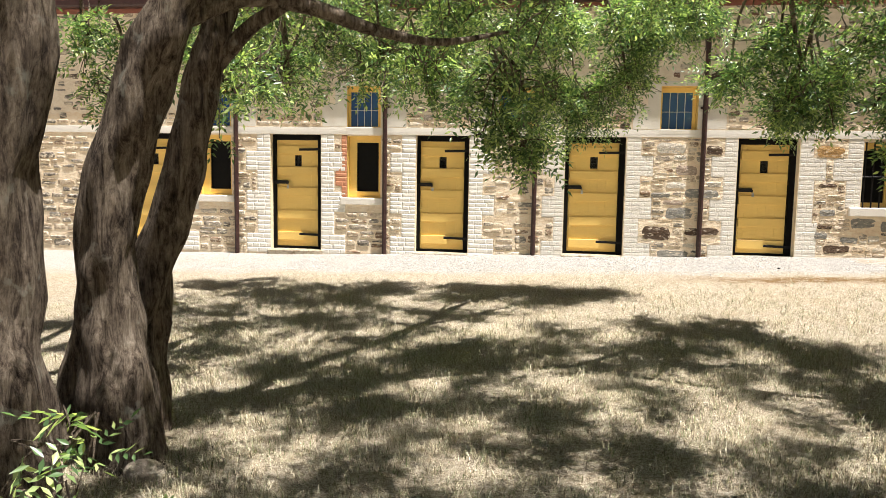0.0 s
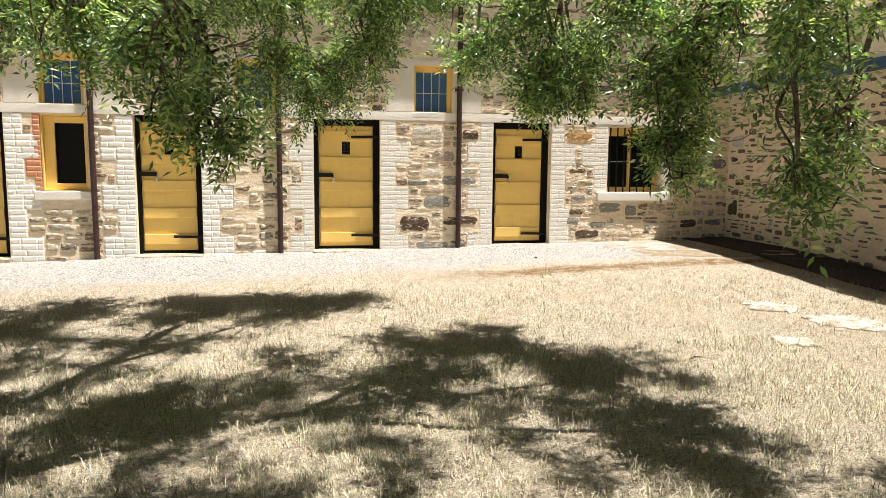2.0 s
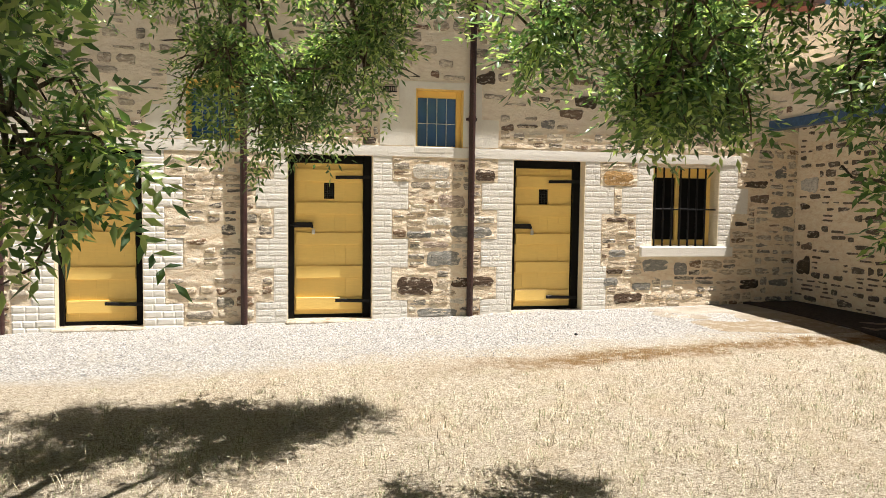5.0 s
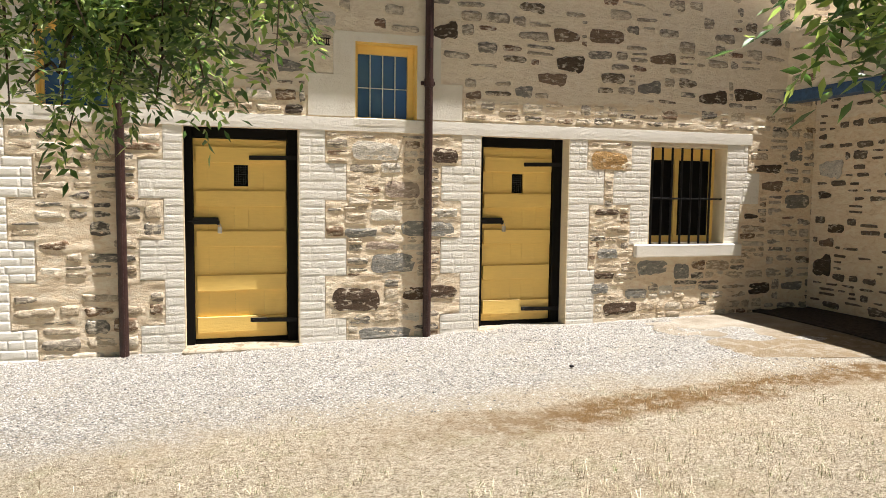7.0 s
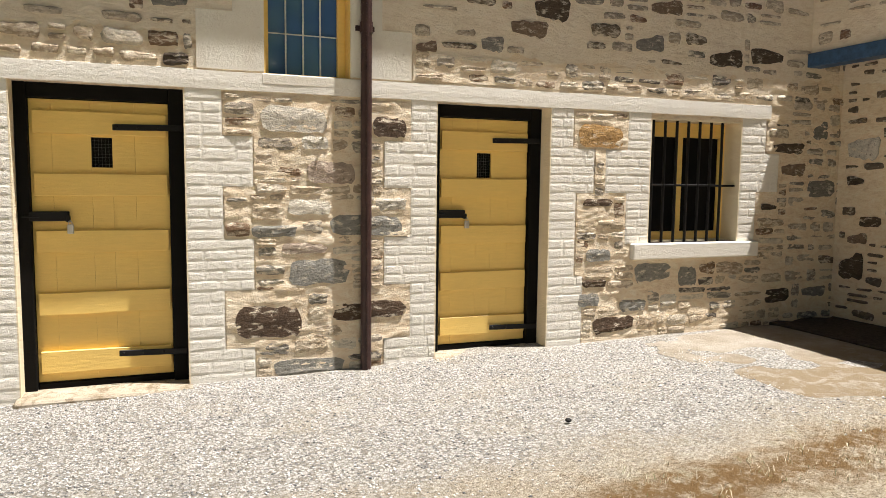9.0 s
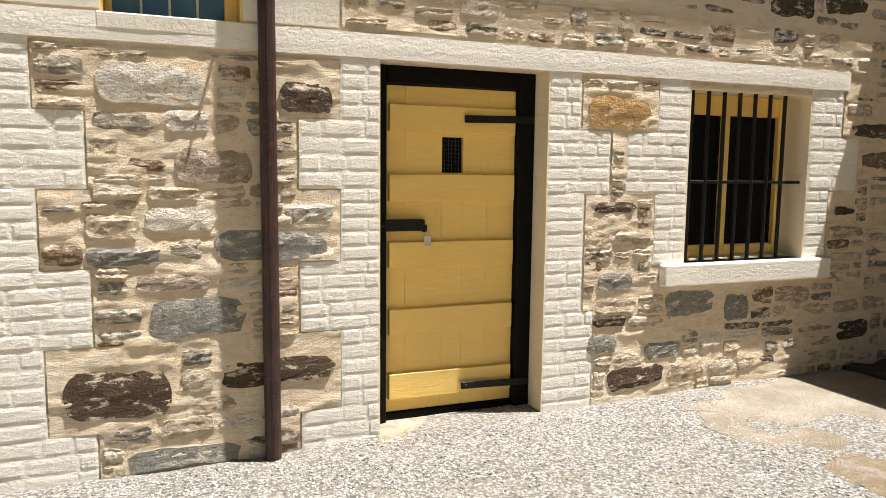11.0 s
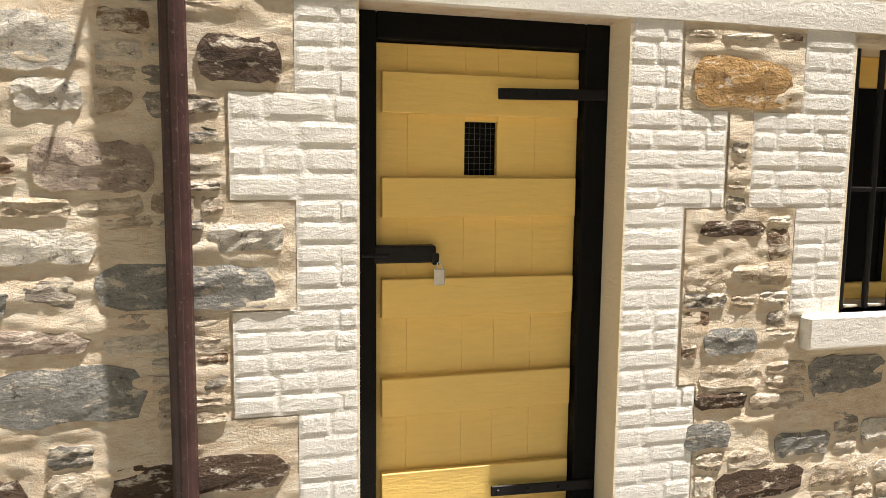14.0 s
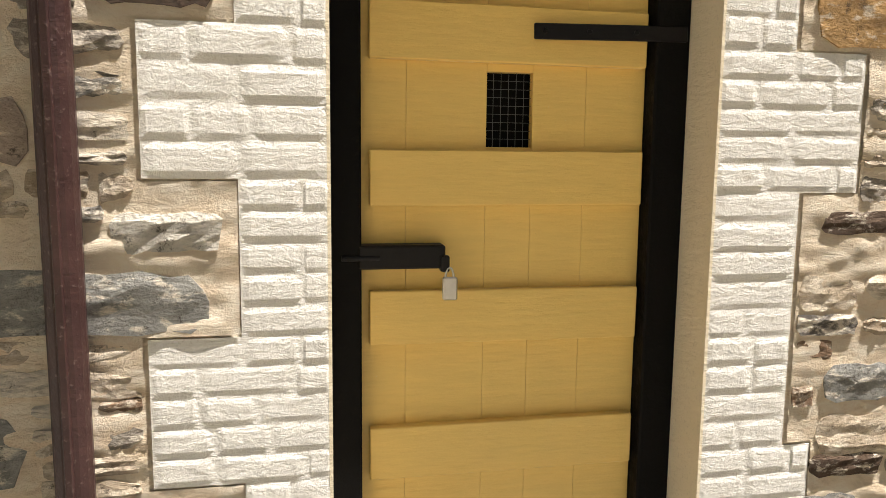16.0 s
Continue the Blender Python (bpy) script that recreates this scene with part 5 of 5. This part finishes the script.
# larger stones that stand out
KEYCOL = {"grey": (0.34, 0.325, 0.285), "dark": (0.13, 0.085, 0.055), "ochre": (0.60, 0.36, 0.14), "pale": (0.80, 0.73, 0.61), "red": (0.46, 0.36, 0.28)}
for kind, rects in FEATURE_STONES.items():
    km = mat_stone(kind + "_stone", False, False, KEYCOL[kind])
    meshes = [stone_mesh(100 + s, km) for s in range(4)]
    for i, (a, b, c, d) in enumerate(rects):
        piece("stone", meshes[i % 4], put((a + b) / 2, WY - 0.001, (c + d) / 2, (b - a) / 2 + 0.006, 0.0125, (d - c) / 2 + 0.008, rs.uniform(-0.03, 0.03)), wall_main)
UPCOL = {"dark": (0.12, 0.09, 0.065), "brown": (0.27, 0.19, 0.135), "grey": (0.30, 0.28, 0.25), "pale": (0.72, 0.67, 0.59)}
UPMESH = {}
for kind, rects in UPPER_STONES.items():
    km = mat_stone("upper_" + kind + "_stone", False, True, UPCOL[kind])
    UPMESH[kind] = [stone_mesh(140 + s, km) for s in range(4)]
    for i, (a, b, c, d) in enumerate(rects):
        piece("stone", UPMESH[kind][i % 4], put((a + b) / 2, WY - 0.001, (c + d) / 2, (b - a) / 2, 0.012, (d - c) / 2 + 0.004, rs.uniform(-0.03, 0.03)), wall_main)
for i, (kind, a, b, c, d) in enumerate(WING_STONES):
    piece("stone", UPMESH[kind][i % 4], Matrix.Translation((WX, (a + b) / 2, (c + d) / 2)) @ Matrix.Rotation(radians(-90), 4, "Z") @ put(0, -0.001, 0, (b - a) / 2, 0.02, (d - c) / 2), wall_wing)

rubble(1.85, 7.3, 0.22, 2.36, AVOID, place_low, (0.045, 0.14), (0.13, 0.38), (0.003, 0.012), 0.12)
rubble(7.3, 8.12, 0.3, 2.6, AVOID, place_up, (0.07, 0.17), (0.16, 0.40), (0.012, 0.03), 0.12)
rubble(-10.5, 1.84, 0.12, 2.36, AVOID, place_low, (0.08, 0.19), (0.18, 0.45), (0.008, 0.022), 0.12)
rubble(-10.5, 8.12, 2.54, 2.80, AVOID, place_low, (0.08, 0.15), (0.16, 0.36), (0.010, 0.024), 0.1)
rubble(-10.5, 8.12, 2.80, 4.68, AVOID, place_up, (0.08, 0.19), (0.15, 0.40), (0.013, 0.034), 0.40)
for pile, name, mat in ((far_low, "stonework", STONE_J), (far_up, "upper_stonework", STONE_UPJ)):
    ob = new(name, pile.mesh(name, mat))
    ob.parent = wall_main
    tagged(ob, "roughly coursed rubble stones", kind="stuff")

wing_pile, wing_up = Pile(), Pile()
turn = Matrix.Rotation(radians(-90), 4, "Z")
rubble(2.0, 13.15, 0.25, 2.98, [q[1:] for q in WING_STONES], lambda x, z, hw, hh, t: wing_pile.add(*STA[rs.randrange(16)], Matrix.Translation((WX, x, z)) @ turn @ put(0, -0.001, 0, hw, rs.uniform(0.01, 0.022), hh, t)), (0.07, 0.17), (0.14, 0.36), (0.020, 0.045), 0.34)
rubble(2.0, 13.15, 3.08, 3.72, [], lambda x, z, hw, hh, t: wing_up.add(*SUA[rs.randrange(12)], Matrix.Translation((7.52, x, z)) @ turn @ put(0, -0.001, 0, hw, rs.uniform(0.01, 0.022), hh, t)), (0.09, 0.17), (0.14, 0.32), (0.028, 0.05), 0.5)
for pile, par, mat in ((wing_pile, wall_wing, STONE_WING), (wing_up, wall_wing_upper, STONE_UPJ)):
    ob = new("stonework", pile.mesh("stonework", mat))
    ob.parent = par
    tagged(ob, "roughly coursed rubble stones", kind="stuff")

# uneven trowelled mortar between the stones
def relief(x0, x1, z0, z1, step):
    xs, zs = np.arange(x0, x1, step), np.arange(z0, z1, step)
    nx, nz = len(xs), len(zs)
    V = np.empty((nz, nx, 3))
    for j, z in enumerate(zs):
        for i, x in enumerate(xs):
            a = noise.noise(Vector((x * 2.8, z * 11, 1.7))) + 0.6 * noise.noise(Vector((x * 8, z * 26, 5.1))) + 0.35 * noise.noise(Vector((x * 19, z * 42, 9.3)))
            V[j, i] = (x, WY - 0.004 - 0.0075 * max(0.0, a + 0.22), z)
    F = []
    for j in range(nz - 1):
        z = zs[j] + step / 2
        av = [q for q in AVOID_HARD if q[2] < z + step and q[3] > z - step]
        for i in range(nx - 1):
            x = xs[i] + step / 2
            if any(q[0] - step * 0.6 < x < q[1] + step * 0.6 for q in av if q[2] - step * 0.6 < z < q[3] + step * 0.6):
                continue
            k = j * nx + i
            F.append((k, k + 1, k + nx + 1, k + nx))
    return soup("mortar_relief", V.reshape(-1, 3), F, MORTAR, True)


AVOID_HARD = [q[:4] for q in QUOINS] + OPEN + RENDERS + SILLS + [(-10, 7.04, 2.37, 2.53)]
for q in ((1.86, 7.96, 0.2, 2.37, 0.0135), (1.86, 7.96, 2.52, 2.78, 0.02), (-1.2, 1.85, 0.16, 2.37, 0.022)):
    ob = new("mortar_relief", relief(*q))
    ob.parent = wall_main
    tagged(ob, "uneven lime mortar")
